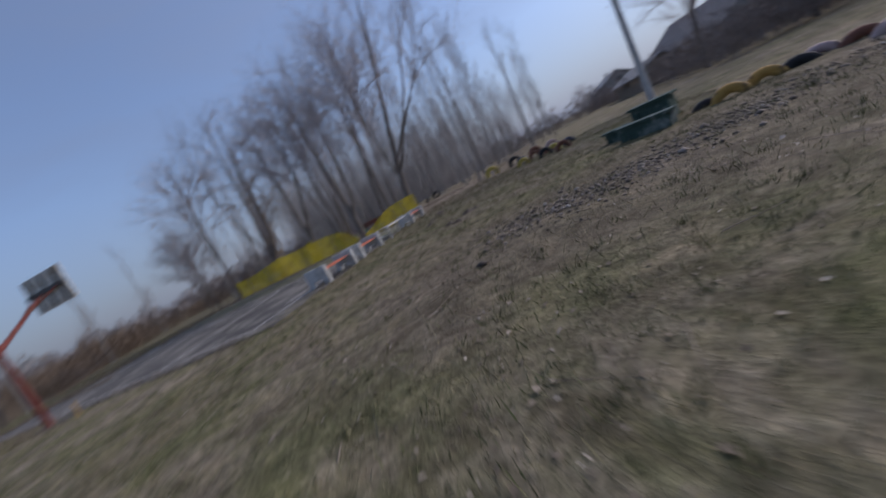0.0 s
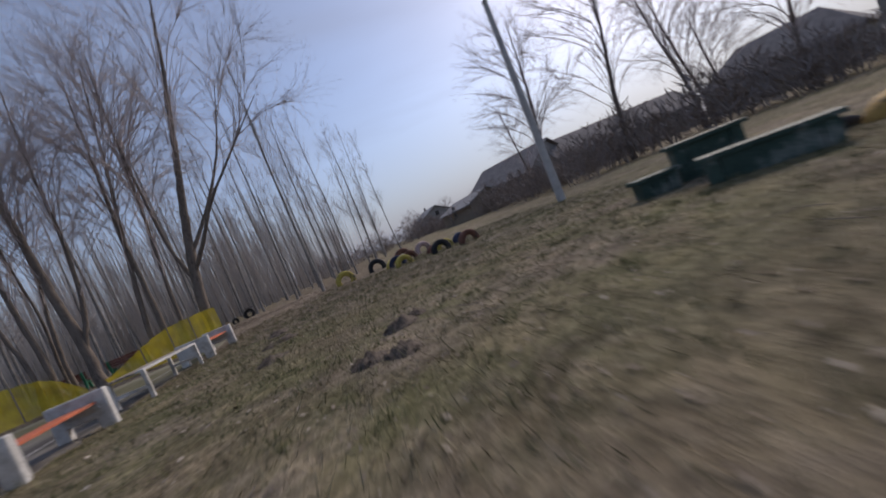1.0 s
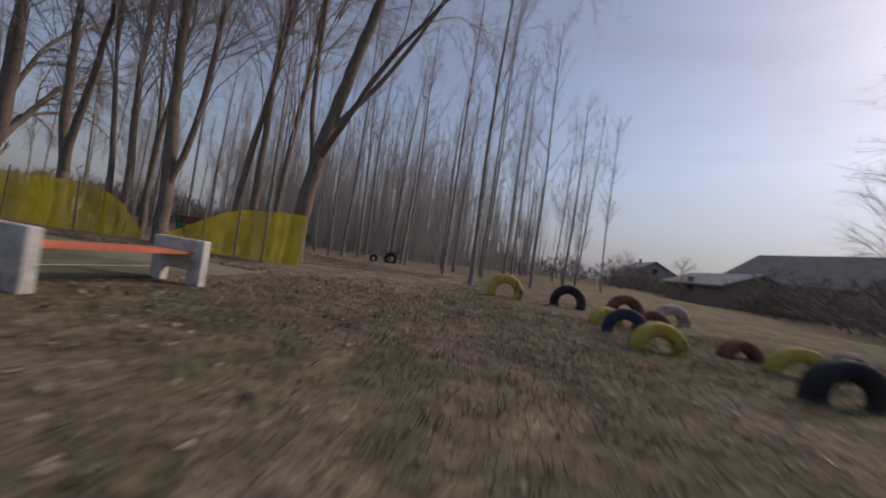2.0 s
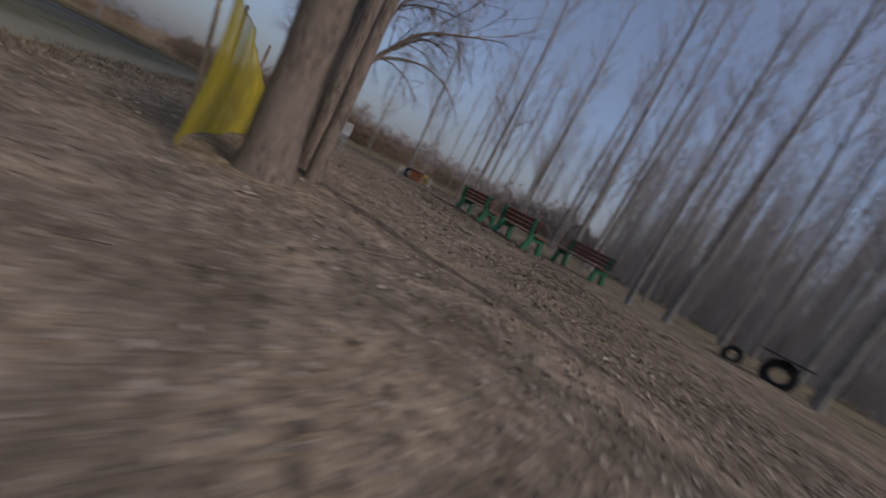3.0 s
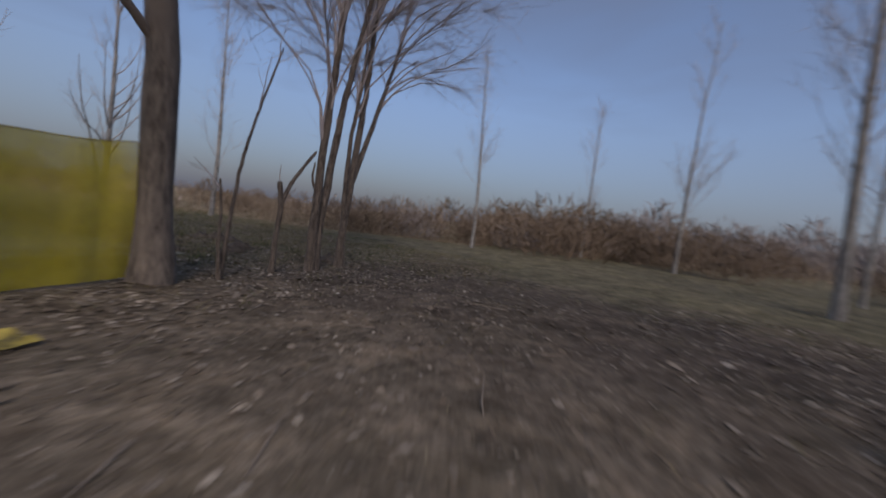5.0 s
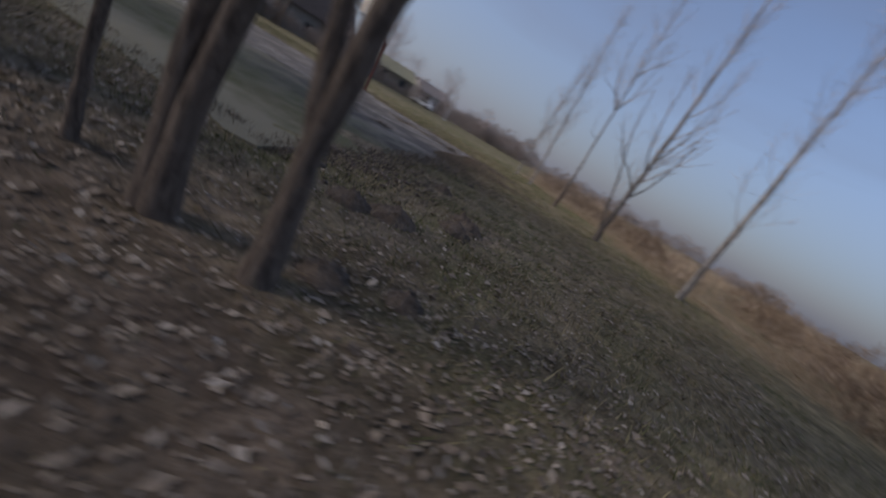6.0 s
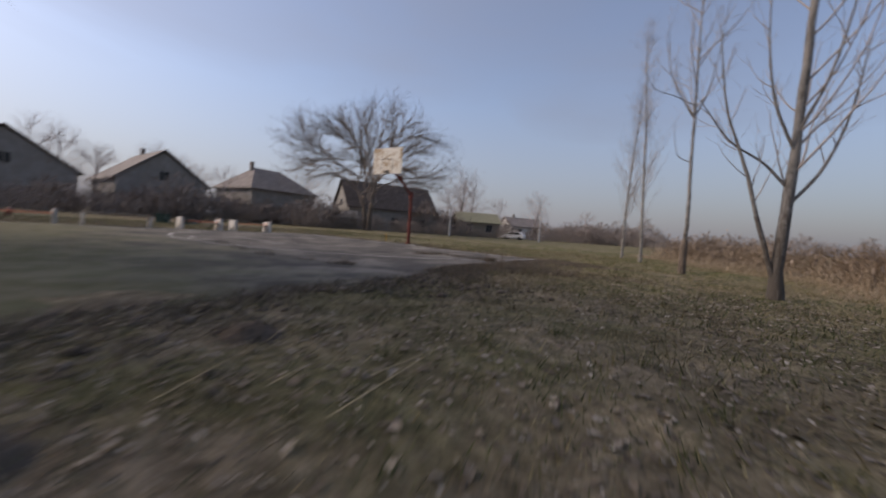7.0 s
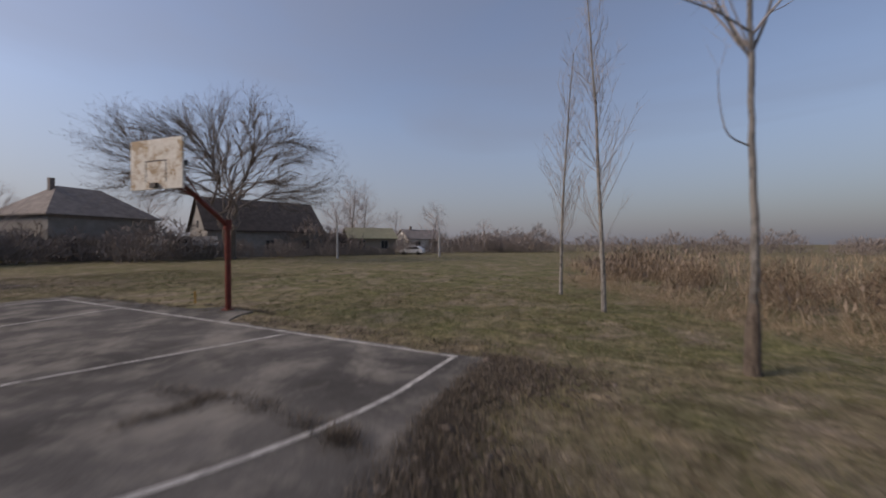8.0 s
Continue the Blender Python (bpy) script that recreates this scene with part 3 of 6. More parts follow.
# ---- ground ----
def gz(x, y):
    """The lie of the ground: gentle unevenness, a little more in the rough grass."""
    x, y = np.asarray(x, float), np.asarray(y, float)
    a = 0.022 * np.sin(x * 0.83 + 1.3 * np.sin(y * 0.51)) * np.cos(y * 0.77 + 0.9 * np.sin(x * 0.37))
    b = 0.014 * np.sin(2.3 * x + 1.7 * np.sin(1.1 * y)) * np.sin(2.6 * y + 0.8 * np.cos(1.9 * x))
    c = 0.008 * np.sin(6.1 * x + 2 * np.sin(2.9 * y)) * np.sin(5.7 * y + 1.4 * np.sin(3.3 * x))
    fade = 1 / (1 + (np.hypot(x, y) / 60) ** 4)
    court = 1 / (1 + np.exp(np.clip((np.maximum(np.abs(x + 0.8) - 6.3, np.abs(y - 7.6) - 5.9)) * 9, -30, 30)))
    near = 1 / (1 + np.exp(np.clip((np.maximum(np.abs(x + 0.8) - 8.0, np.abs(y - 7.6) - 7.0)) * 4, -30, 30)))
    return ((a + b + c) * fade) * (1 - near) - 0.06 * court


def sheet_axis(lo, hi, step, far):
    core = np.arange(lo, hi + step / 2, step)
    out = np.array([2.0, 5, 11, 22, 45, 90, 180, 400, far])
    return np.concatenate([lo - out[::-1], core, hi + out])


def ground_sheet():
    xs, ys = sheet_axis(-30, 30, 0.25, 2500), sheet_axis(-25, 42, 0.25, 2500)
    X, Y = np.meshgrid(xs, ys)
    V = np.stack([X, Y, gz(X, Y)], -1).reshape(-1, 3)
    n, k = len(ys), len(xs)
    i = (np.arange(n - 1)[:, None] * k + np.arange(k - 1)[None]).ravel()
    F = np.stack([i, i + 1, i + 1 + k, i + k], 1)
    ob = new("ground", raw_mesh("ground", V, F, M_GROUND, True))
    tagged(ob, "uneven winter ground of short grass, straw and bare soil", "ground", kind="structure")


ground_sheet()


def court_slab():
    corners = [(-7.65, 1.02), (-1.3, 0.95), (-0.75, -0.15), (0.7, -0.2), (1.2, 0.35), (7.3, 0.6), (6.15, 14.9), (-10.15, 14.4), (-9.3, 10.0), (-8.2, 6.0)]
    rng = np.random.default_rng(3)
    rim = []
    for (x0, y0), (x1, y1) in zip(corners, corners[1:] + corners[:1]):
        n = max(2, int(math.hypot(x1 - x0, y1 - y0) / 0.3))
        for s in range(n):
            t = s / n
            rim.append((x0 + (x1 - x0) * t + rng.normal(0, 0.05), y0 + (y1 - y0) * t + rng.normal(0, 0.05)))
    bm = bmesh.new()
    top = [bm.verts.new((x, y, 0.018)) for x, y in rim]
    bot = [bm.verts.new((x, y, -0.12)) for x, y in rim]
    bm.faces.new(top)
    for i in range(len(rim)):
        j = (i + 1) % len(rim)
        bm.faces.new((top[i], bot[i], bot[j], top[j]))
    bmesh.ops.recalc_face_normals(bm, faces=bm.faces[:])
    ob = part("court_paving", bm, M_ASPHALT, None)
    tagged(ob, "cracked grey asphalt half court with mossy northern end", "court", kind="structure")
    return ob


court = court_slab()


def strip(points, width, z):
    """A flat painted line along points, laid on the paving."""
    p = np.asarray(points, float)
    d = np.gradient(p, axis=0)
    d /= np.linalg.norm(d, axis=1)[:, None]
    nrm = np.stack([-d[:, 1], d[:, 0]], 1) * width / 2
    V = np.concatenate([np.c_[p + nrm, np.full(len(p), z)], np.c_[p - nrm, np.full(len(p), z)]])
    n = len(p)
    i = np.arange(n - 1)
    return V, np.stack([i, i + 1, i + 1 + n, i + n], 1)


def court_lines():
    cx, cy, R = -0.4, 2.4, 6.7
    a = np.radians(np.linspace(-4, 184, 60))
    arc = np.c_[cx - R * np.cos(a), cy + R * np.sin(a)]
    arc = np.concatenate([[(-7.05, 1.15)], arc[2:-2], [(6.25, 1.15)]])
    circle = np.c_[cx - 1.8 * np.cos(np.radians(np.linspace(0, 180, 30))), 6.9 + 1.8 * np.sin(np.radians(np.linspace(0, 180, 30)))]
    for pts, w, k in ((arc, 0.075, 1), ([(-7.1, 1.12), (-4, 1.12), (0, 1.1), (6.4, 1.12)], 0.07, 0), ([(-3.6, 1.15), (-2.9, 4.0), (-2.2, 6.9)], 0.07, 2),
                      ([(2.8, 1.15), (2.1, 4.0), (1.4, 6.9)], 0.07, 2), ([(-2.2, 6.9), (0, 6.9), (1.4, 6.9)], 0.07, 3), (circle, 0.06, 4),
                      ([(5.7, 3.0), (5.6, 8.0), (5.5, 14.2)], 0.07, 2)):
        v, f = strip(pts, w, 0.0225 + 0.001 * k)
        part_mesh("painted_line", raw_mesh("painted_line", v, f, M_LINE), court, "worn white court line")


court_lines()


# ---- basketball hoop ----
def basketball_stand():
    ob = thing("basketball_stand", pose(0, 0, 0), "rusty red post with bent arm and flaking white backboard", "basketball hoop")
    part("post", rod(bmesh.new(), (0, 0, -0.3), (0.0, 0.0, 2.28), 0.075, 0.07, 14), M_RED, ob)
    bm = bmesh.new()
    box(bm, -0.11, -0.11, 0.0, 0.11, 0.11, 0.05, 0.01)
    part("base_plate", bm, M_RED, ob)
    part("collar", rod(bmesh.new(), (0, 0, 2.1), (0, 0, 2.36), 0.1, 0.1, 14), M_RED, ob)
    c = Vector((-0.5, 1.90, 3.4))
    part("arm", rod(bmesh.new(), (0, 0, 2.2), (-0.42, 1.6, 3.28), 0.065, 0.05, 12), M_RED, ob)
    m = Matrix.Translation(c) @ pose(0, 0, 0, 0, 0, 7.8)
    bm = bmesh.new()
    box(bm, -0.775, -0.02, -0.525, 0.775, 0.02, 0.525, 0.008, m)
    board = part("backboard", bm, M_BOARD, ob, "white backboard with paint flaking off")
    for x in (-0.5, 0, 0.5):
        bm = bmesh.new()
        box(bm, x - 0.03, -0.075, -0.5, x + 0.03, -0.021, 0.5, 0.006, m)
        part("batten", bm, M_STEEL, board)
    bm = bmesh.new()
    box(bm, -0.76, -0.115, -0.06, 0.76, -0.076, 0.06, 0.006, m)
    part("crossbar", bm, M_STEEL, board)
    for s in (-1, 1):
        part("strut", rod(bmesh.new(), m @ Vector((s * 0.5, -0.1, 0.0)), (-0.2, 0.75, 2.72), 0.018, None, 8), M_RED, ob)
    for s in (-1, 1):
        bm = bmesh.new()
        box(bm, s * 0.3 - 0.012, 0.0201, -0.38, s * 0.3 + 0.012, 0.0235, 0.08, 0, m)
        part("target_line", bm, M_STEEL, board, "faded dark target line")
    bm = bmesh.new()
    box(bm, -0.288, 0.0201, 0.056, 0.288, 0.0235, 0.08, 0, m)
    part("target_line", bm, M_STEEL, board)
    bm = bmesh.new()
    box(bm, -0.09, 0.0205, -0.5, 0.09, 0.1, -0.4, 0.006, m)
    part("rim_bracket", bm, M_STEEL, board, "dark bracket left from a torn-off rim")


basketball_stand()


def stake(x, y, h, mat, label, name="marker_stake"):
    ob = thing(name, pose(x, y, 0), label, "stake")
    part("post", rod(bmesh.new(), (0, 0, -0.1), (0.02, 0, h), 0.03, 0.026, 8), mat, ob)


stake(1.85, -0.25, 0.38, TYRE["ochre"], "short ochre marker stake behind the court edge")


# ---- benches beside the court ----
def end_frame(bm_mat, parent, y, wide=0.74, tall=0.53, thick=0.11):
    """A cast end: a slab with two feet and a slot through which the seat planks pass."""
    bm = bmesh.new()
    prism(bm, [(-wide / 2, -0.03), (-wide / 2 + 0.17, -0.03), (-wide / 2 + 0.17, 0.17), (wide / 2 - 0.2, 0.17), (wide / 2 - 0.2, -0.03),
               (wide / 2, -0.03), (wide / 2, tall), (wide / 2 - 0.13, tall), (-wide / 2, tall)], y - thick / 2, y + thick / 2, 0.012)
    return part("end_frame", bm, bm_mat, parent)


def court_bench(y0, y1, x=6.68, label="white concrete-ended bench with faded orange planks"):
    ob = thing("court_bench", pose(x, (y0 + y1) / 2, 0), label, "bench", "benches beside the court")
    h = (y1 - y0) / 2
    end_frame(M_WHITE, ob, -h)
    end_frame(M_WHITE, ob, h)
    for i in range(4):
        bm = bmesh.new()
        x0 = -0.20 + i * 0.115
        box(bm, x0, -h + 0.06, 0.355, x0 + 0.1, h - 0.06, 0.39, 0.006)
        part("plank", bm, M_ORANGE, ob, "faded orange plank")
    for s in (-1, 1):
        bm = bmesh.new()
        box(bm, -0.22, s * (h - 0.075) - 0.015, 0.29, 0.27, s * (h - 0.075) + 0.015, 0.352, 0.005)
        part("ledge", bm, M_WHITE, ob)
    return ob


court_bench(11.1, 12.72)
court_bench(5.72, 7.25)
court_bench(3.5, 5.1)


def white_bench(y0, y1, x=6.75):
    ob = thing("white_bench", pose(x, (y0 + y1) / 2, 0), "plain white slatted bench on thin white legs", "bench", "benches beside the court")
    h = (y1 - y0) / 2
    for s in (-1, 1):
        for dx in (-0.28, 0.26):
            bm = bmesh.new()
            box(bm, dx - 0.03, s * h - 0.03, -0.05, dx + 0.03, s * h + 0.03, 0.46, 0.006)
            part("leg", bm, M_WHITE, ob)
        bm = bmesh.new()
        box(bm, -0.249, s * h - 0.025, 0.18, 0.229, s * h + 0.025, 0.23, 0.005)
        part("stretcher", bm, M_WHITE, ob)
    for i in range(4):
        bm = bmesh.new()
        x0 = -0.31 + i * 0.155
        box(bm, x0, -h - 0.04, 0.462, x0 + 0.135, h + 0.04, 0.50, 0.006)
        part("slat", bm, M_WHITE if i == 3 else M_WOODPOST, ob)


white_bench(8.3, 10.35)


# ---- tyres ----
def tyre_mesh(R, r, mat):
    """A worn tyre standing upright, axis along y, with tread blocks and an open bead."""
    n, V, F = 40, [], []
    prof = [(R - 2 * r + 0.02, -0.72 * r), (R - 1.5 * r, -1.0 * r), (R - 0.7 * r, -1.05 * r), (R - 0.12 * r, -0.86 * r), (R, -0.5 * r), (R, 0.5 * r),
            (R - 0.12 * r, 0.86 * r), (R - 0.7 * r, 1.05 * r), (R - 1.5 * r, 1.0 * r), (R - 2 * r + 0.02, 0.72 * r), (R - 1.9 * r, 0.5 * r), (R - 1.9 * r, -0.5 * r)]
    k = len(prof)
    for i in range(n):
        a = 2 * math.pi * i / n
        for j, (rad, y) in enumerate(prof):
            lug = 0.012 if (i % 2 and j in (4, 5)) else 0.0
            V.append(((rad - lug) * math.cos(a), y, (rad - lug) * math.sin(a)))
            F.append((i * k + j, i * k + (j + 1) % k, ((i + 1) % n) * k + (j + 1) % k, ((i + 1) % n) * k + j))
    return raw_mesh("tyre", np.array(V), np.array(F), mat)


TYRE_MESH = {}


def sunk_tyre(x, y, colour, turn, R=0.48, out=0.56, lean=0):
    key = (colour, R)
    if key not in TYRE_MESH:
        TYRE_MESH[key] = tyre_mesh(R, R * 0.27, TYRE[colour])
    ob = new("half_buried_tyre", TYRE_MESH[key])
    ob.matrix_basis = pose(x, y, out - R, lean, 0, turn)
    tagged(ob, f"worn {colour} painted tyre half buried in the grass", "tyre", "painted tyres in the grass")


for x, y, c, turn, R, out, lean in (
        (10.12, 18.5, "yellow", 10, 0.44, 0.58, 0), (11.6, 18.7, "black", -8, 0.42, 0.54, 3), (12.87, 18.7, "brown", 15, 0.44, 0.52, -4), (13.87, 18.8, "pink", 20, 0.42, 0.46, 0),
        (12.15, 16.6, "yellow", 25, 0.34, 0.3, 2), (12.85, 16.4, "brown", 12, 0.33, 0.38, -5), (12.22, 15.4, "blue", -12, 0.34, 0.4, 0), (12.32, 14.1, "yellow", 8, 0.33, 0.38, 4),
        (13.62, 15.1, "brown", 20, 0.33, 0.26, 0), (13.9, 14.35, "yellow", -15, 0.34, 0.34, 0), (14.6, 14.75, "blue", 30, 0.33, 0.32, 0), (13.45, 12.95, "black", 5, 0.34, 0.42, -3),
        (14.2, 12.2, "brown", 10, 0.34, 0.4, 2),
        (17.3, 4.1, "ochre", -20, 0.4, 0.28, 0), (17.95, 4.15, "ochre", -12, 0.4, 0.28, 0), (18.9, 4.2, "pink", -25, 0.38, 0.24, 0), (19.3, 3.75, "brown", -22, 0.38, 0.24, 0),
        (19.35, 3.05, "pink", -30, 0.38, 0.25, 0), (17.0, 4.55, "black", -10, 0.4, 0.15, 0), (18.5, 4.1, "black", -18, 0.4, 0.22, 0), (20.0, 2.7, "brown", -35, 0.4, 0.25, 0)):
    sunk_tyre(x, y, c, turn, R, out, lean)


# ---- green picnic table with its benches ----
def slab_bench(name, m, length, wide, high, label):
    ob = thing(name, m, label, "table" if high > 0.5 else "bench", "" if high > 0.5 else "benches at the picnic table")
    bm = bmesh.new()
    box(bm, -length / 2, -wide / 2, high - 0.06, length / 2, wide / 2, high, 0.012)
    part("top", bm, M_DKGREEN, ob, "dark green top with pale worn edge")
    for s in (-1, 1):
        bm = bmesh.new()
        box(bm, s * (length / 2 - 0.15) - 0.08, -wide * 0.42, -0.05, s * (length / 2 - 0.15) + 0.08, wide * 0.42, high - 0.062, 0.012)
        part("leg", bm, M_DKGREEN, ob)
    bm = bmesh.new()
    box(bm, -length / 2 + 0.24, -wide * 0.38, -0.03, length / 2 - 0.24, wide * 0.38, high - 0.064, 0.006)
    part("side_board", bm, M_DKGREEN, ob)


slab_bench("picnic_table", pose(16.3, 5.75, 0, 0, 0, -34), 1.05, 0.55, 0.58, "dark green wooden picnic table in rough grass")
slab_bench("picnic_bench", pose(15.75, 4.5, 0, 0, 0, -46), 1.4, 0.36, 0.34, "low dark green bench beside the picnic table")
slab_bench("picnic_bench", pose(15.35, 5.85, 0, 0, 0, -14), 0.7, 0.34, 0.3, "low dark green bench beside the picnic table")


# ---- utility pole ----
def utility_pole(x, y, h, label, lean=(0, 0)):
    ob = thing("utility_pole", pose(x, y, 0, *lean), label, "pole")
    part("shaft", rod(bmesh.new(), (0, 0, -0.4), (0, 0, h), 0.155, 0.09, 16), M_POLE, ob)
    part("cap", rod(bmesh.new(), (0, 0, h), (0, 0, h + 0.06), 0.115, 0.07, 12), M_STEEL, ob)


utility_pole(18.1, 13.15, 7.15, "tall weathered grey concrete pole in the grass")
utility_pole(24.1, -30.5, 4.4, "grey concrete pole beside the farm sheds")
utility_pole(15.2, -40.7, 3.9, "distant grey pole by the track")


# ---- yellow net along the tree row ----
def net_panel(points, label, stakes=()):
    """A hung length of net; points are (x, y, low edge, high edge)."""
    rng = np.random.default_rng(int(abs(points[0][0]) * 100) + 7)
    n = 18 * (len(points) - 1) + 1
    p = smooth_line([(a, b, c) for a, b, c, _ in points], n)
    hi = smooth_line([(a, b, d) for a, b, _, d in points], n)[:, 2]
    rows, V, F = 9, [], []
    fold = np.cumsum(rng.normal(0, 0.35, n))
    for j in range(rows):
        s = j / (rows - 1)
        sag = 0.035 * np.sin(fold * 1.1 + 2.2 * s) + 0.05 * math.sin(math.pi * s)
        z = p[:, 2] + (hi - p[:, 2]) * s + 0.008 * np.sin(np.arange(n) * 0.5) * s
        V.append(np.stack([p[:, 0], p[:, 1] + sag, z], 1))
    i = (np.arange(rows - 1)[:, None] * n + np.arange(n - 1)[None]).ravel()
    F = np.stack([i, i + 1, i + 1 + n, i + n], 1)
    ob = thing("safety_net", pose(0, 0, 0), label, "net", "yellow net along the trees")
    part_mesh("net_sheet", raw_mesh("net_sheet", np.concatenate(V), F, M_NET, True), ob)
    v, f = tubes([(V[-1], np.full(n, 0.005), 5)])
    part_mesh("top_cord", raw_mesh("top_cord", v, f, TYRE["yellow"], True), ob, "thin yellow cord along the upper edge")
    for px, py, h, lean in stakes:
        st = part("stake", rod(bmesh.new(), (0, 0, -0.15), (0, 0, h), 0.022, 0.018, 8), M_WOODPOST, ob, "thin grey wooden stake")
        st.matrix_basis = pose(px, py, 0, lean, lean * 0.7, 0)
    return ob


net_panel([(5.35, 17.12, 0.03, 1.22), (5.0, 17.0, 0.02, 1.24), (4.55, 16.93, 0.02, 1.22), (3.7, 16.9, 0.02, 1.16), (2.7, 16.9, 0.02, 0.85), (1.9, 16.95, 0.02, 0.48), (1.05, 17.0, 0.02, 0.22)],
          "torn yellow mesh net sagging to the ground by a tree",
          [(4.5, 16.87, 1.5, 4), (3.75, 16.82, 1.35, 2), (2.75, 16.82, 1.2, -2)])
net_panel([(0.7, 16.9, 0.02, 0.3), (0.5, 16.84, 0.03, 0.75), (0.2, 16.76, 0.03, 1.05), (-0.3, 16.64, 0.03, 1.2), (-0.9, 16.5, 0.03, 1.28), (-2.3, 16.28, 0.03, 1.32)], "yellow mesh net stretched between two trees", [(-0.9, 16.42, 1.45, 2)])
net_panel([(-2.31, 16.3, 0.03, 1.32), (-2.6, 16.3, 0.03, 1.32), (-3.2, 16.25, 0.03, 1.33), (-4.2, 16.25, 0.03, 1.34), (-5.3, 16.35, 0.03, 1.45)], "yellow mesh net behind the metal bin", [(-3.2, 16.17, 1.5, -3)])
net_panel([(-5.4, 16.45, 0.03, 1.4), (-6.6, 16.3, 0.03, 1.25), (-8.0, 15.95, 0.03, 1.1), (-9.1, 15.62, 0.03, 1.2)], "yellow mesh net end tied to a tree trunk", [(-6.6, 16.22, 1.4, 2), (-8.0, 15.87, 1.3, -2)])

net_panel([(-2.6, 17.05, 0.03, 1.42), (-2.76, 16.8, 0.03, 1.46), (-2.9, 16.5, 0.03, 1.4)], "folded yellow net tied beside the forked tree")


def fallen_net():
    rng = np.random.default_rng(5)
    n, k = 22, 12
    X, Y = np.meshgrid(np.linspace(-0.5, 0.5, n), np.linspace(-0.28, 0.28, k))
    Z = 0.03 + np.abs(0.11 * np.sin(X * 9 + Y * 4) * np.cos(Y * 11 - X * 3)) * np.clip(1.3 - np.hypot(X * 1.8, Y * 3), 0, 1) + rng.normal(0, 0.008, X.shape)
    i = (np.arange(k - 1)[:, None] * n + np.arange(n - 1)[None]).ravel()
    ob = new("crumpled_net", raw_mesh("crumpled_net", np.stack([X, Y, Z], -1).reshape(-1, 3), np.stack([i, i + 1, i + 1 + n, i + n], 1), TYRE["yellow"], True))
    ob.matrix_basis = pose(-7.5, 17.0, 0, 0, 0, 20)
    tagged(ob, "crumpled heap of bright yellow net on the soil", "net")


fallen_net()

# ---- the old trees along the net ----
SPARSE = [(2.2, 0.3, 40, 0.3, 0.5, 5), (4.0, 0.4, 38, 0.2, 0.2, 3)]


def old_tree(base, stems, label, seed, levels=None, **kw):
    return row_tree("old_tree", base, stems, label, seed, levels, **kw)


old_tree((4.8, 17.6, 0), [
    ([(0, 0, -0.2), (0.08, 0, 1.2), (0.3, 0, 2.8), (0.75, 0.1, 4.6), (1.4, 0.2, 6.6), (2.2, 0.3, 9.0), (2.8, 0.3, 11.0)], 0.21, 0.03, 0.4),
    ([(0.3, 0, 2.7), (1.0, -0.3, 3.5), (1.9, -0.5, 4.6), (3.3, -0.7, 5.7), (5.0, -0.9, 7.0)], 0.085, 0.012, 0.3),
    ([(0.45, 0, 3.4), (1.4, 0.4, 4.6), (2.6, 0.7, 6.2), (3.6, 0.9, 8.3)], 0.08, 0.015, 0.3),
    ([(0.2, 0.05, 2.4), (-0.15, 0.2, 3.6), (-0.35, 0.3, 5.5), (-0.4, 0.4, 8.0), (-0.2, 0.5, 10.0)], 0.075, 0.015, 0.35)],
    "tall spreading bare tree with dark ridged bark beside the net", 11)
old_tree((3.24, 17.82, 0), [
    ([(0, 0, -0.2), (0.02, 0, 1.5), (0.02, 0, 3.0), (0.0, 0, 4.4), (0.1, 0.1, 6.5), (0.3, 0.2, 9.5)], 0.12, 0.02, 0.5),
    ([(-0.47, -0.16, -0.2), (-0.4, -0.14, 1.5), (-0.22, -0.08, 3.0), (-0.05, 0, 4.3), (0.5, -0.2, 6.2), (1.2, -0.3, 9.3)], 0.105, 0.02, 0.5)],
    "bare tree with two dark trunks leaning together", 12)
old_tree((3.8, 18.0, 0), [([(0, 0, -0.2), (0.05, 0, 2), (0.2, 0.1, 4.2), (0.5, 0.1, 7), (0.7, 0.1, 10)], 0.085, 0.015, 0.35)], "slim bare tree behind the net", 13)
old_tree((1.1, 17.15, 0), [
    ([(0, 0, -0.2), (-0.05, 0, 1.3), (-0.15, 0, 2.6), (-0.3, 0, 4.4), (-0.45, 0, 6.4), (-0.9, 0, 9.4)], 0.19, 0.025, 0.45),
    ([(0.0, 0, 1.6), (0.35, 0.1, 2.8), (0.6, 0.15, 4.6), (0.7, 0.2, 7.5), (0.9, 0.2, 9.5)], 0.09, 0.018, 0.4)],
    "thick dark bare tree beside the sagging net", 14)
old_tree((0.25, 17.3, 0), [
    ([(0, 0, -0.2), (-0.05, 0, 1.3), (0.05, 0, 2.6), (0.25, 0.1, 4.4), (0.3, 0.1, 6.6), (0.6, 0.2, 9.2)], 0.085, 0.016, 0.4),
    ([(-0.3, 0.2, -0.2), (-0.32, 0.2, 1.4), (-0.2, 0.15, 3.0), (-0.35, 0.1, 5.0), (-0.3, 0.2, 8.4)], 0.06, 0.014, 0.4)],
    "two thin bare stems standing close behind the net", 26)
old_tree((-0.15, 17.0, 0), [
    ([(0, 0, -0.2), (0.05, 0, 1.6), (-0.12, 0, 3.5), (-0.2, 0.1, 6), (0.1, 0.1, 8.8)], 0.11, 0.02, 0.4),
    ([(-0.35, -0.25, -0.2), (-0.3, -0.2, 1.5), (-0.7, -0.1, 3.2), (-1.2, 0, 5.4), (-1.4, 0, 8)], 0.085, 0.018, 0.4)],
    "pair of slim bare trunks leaning apart behind the net", 15)
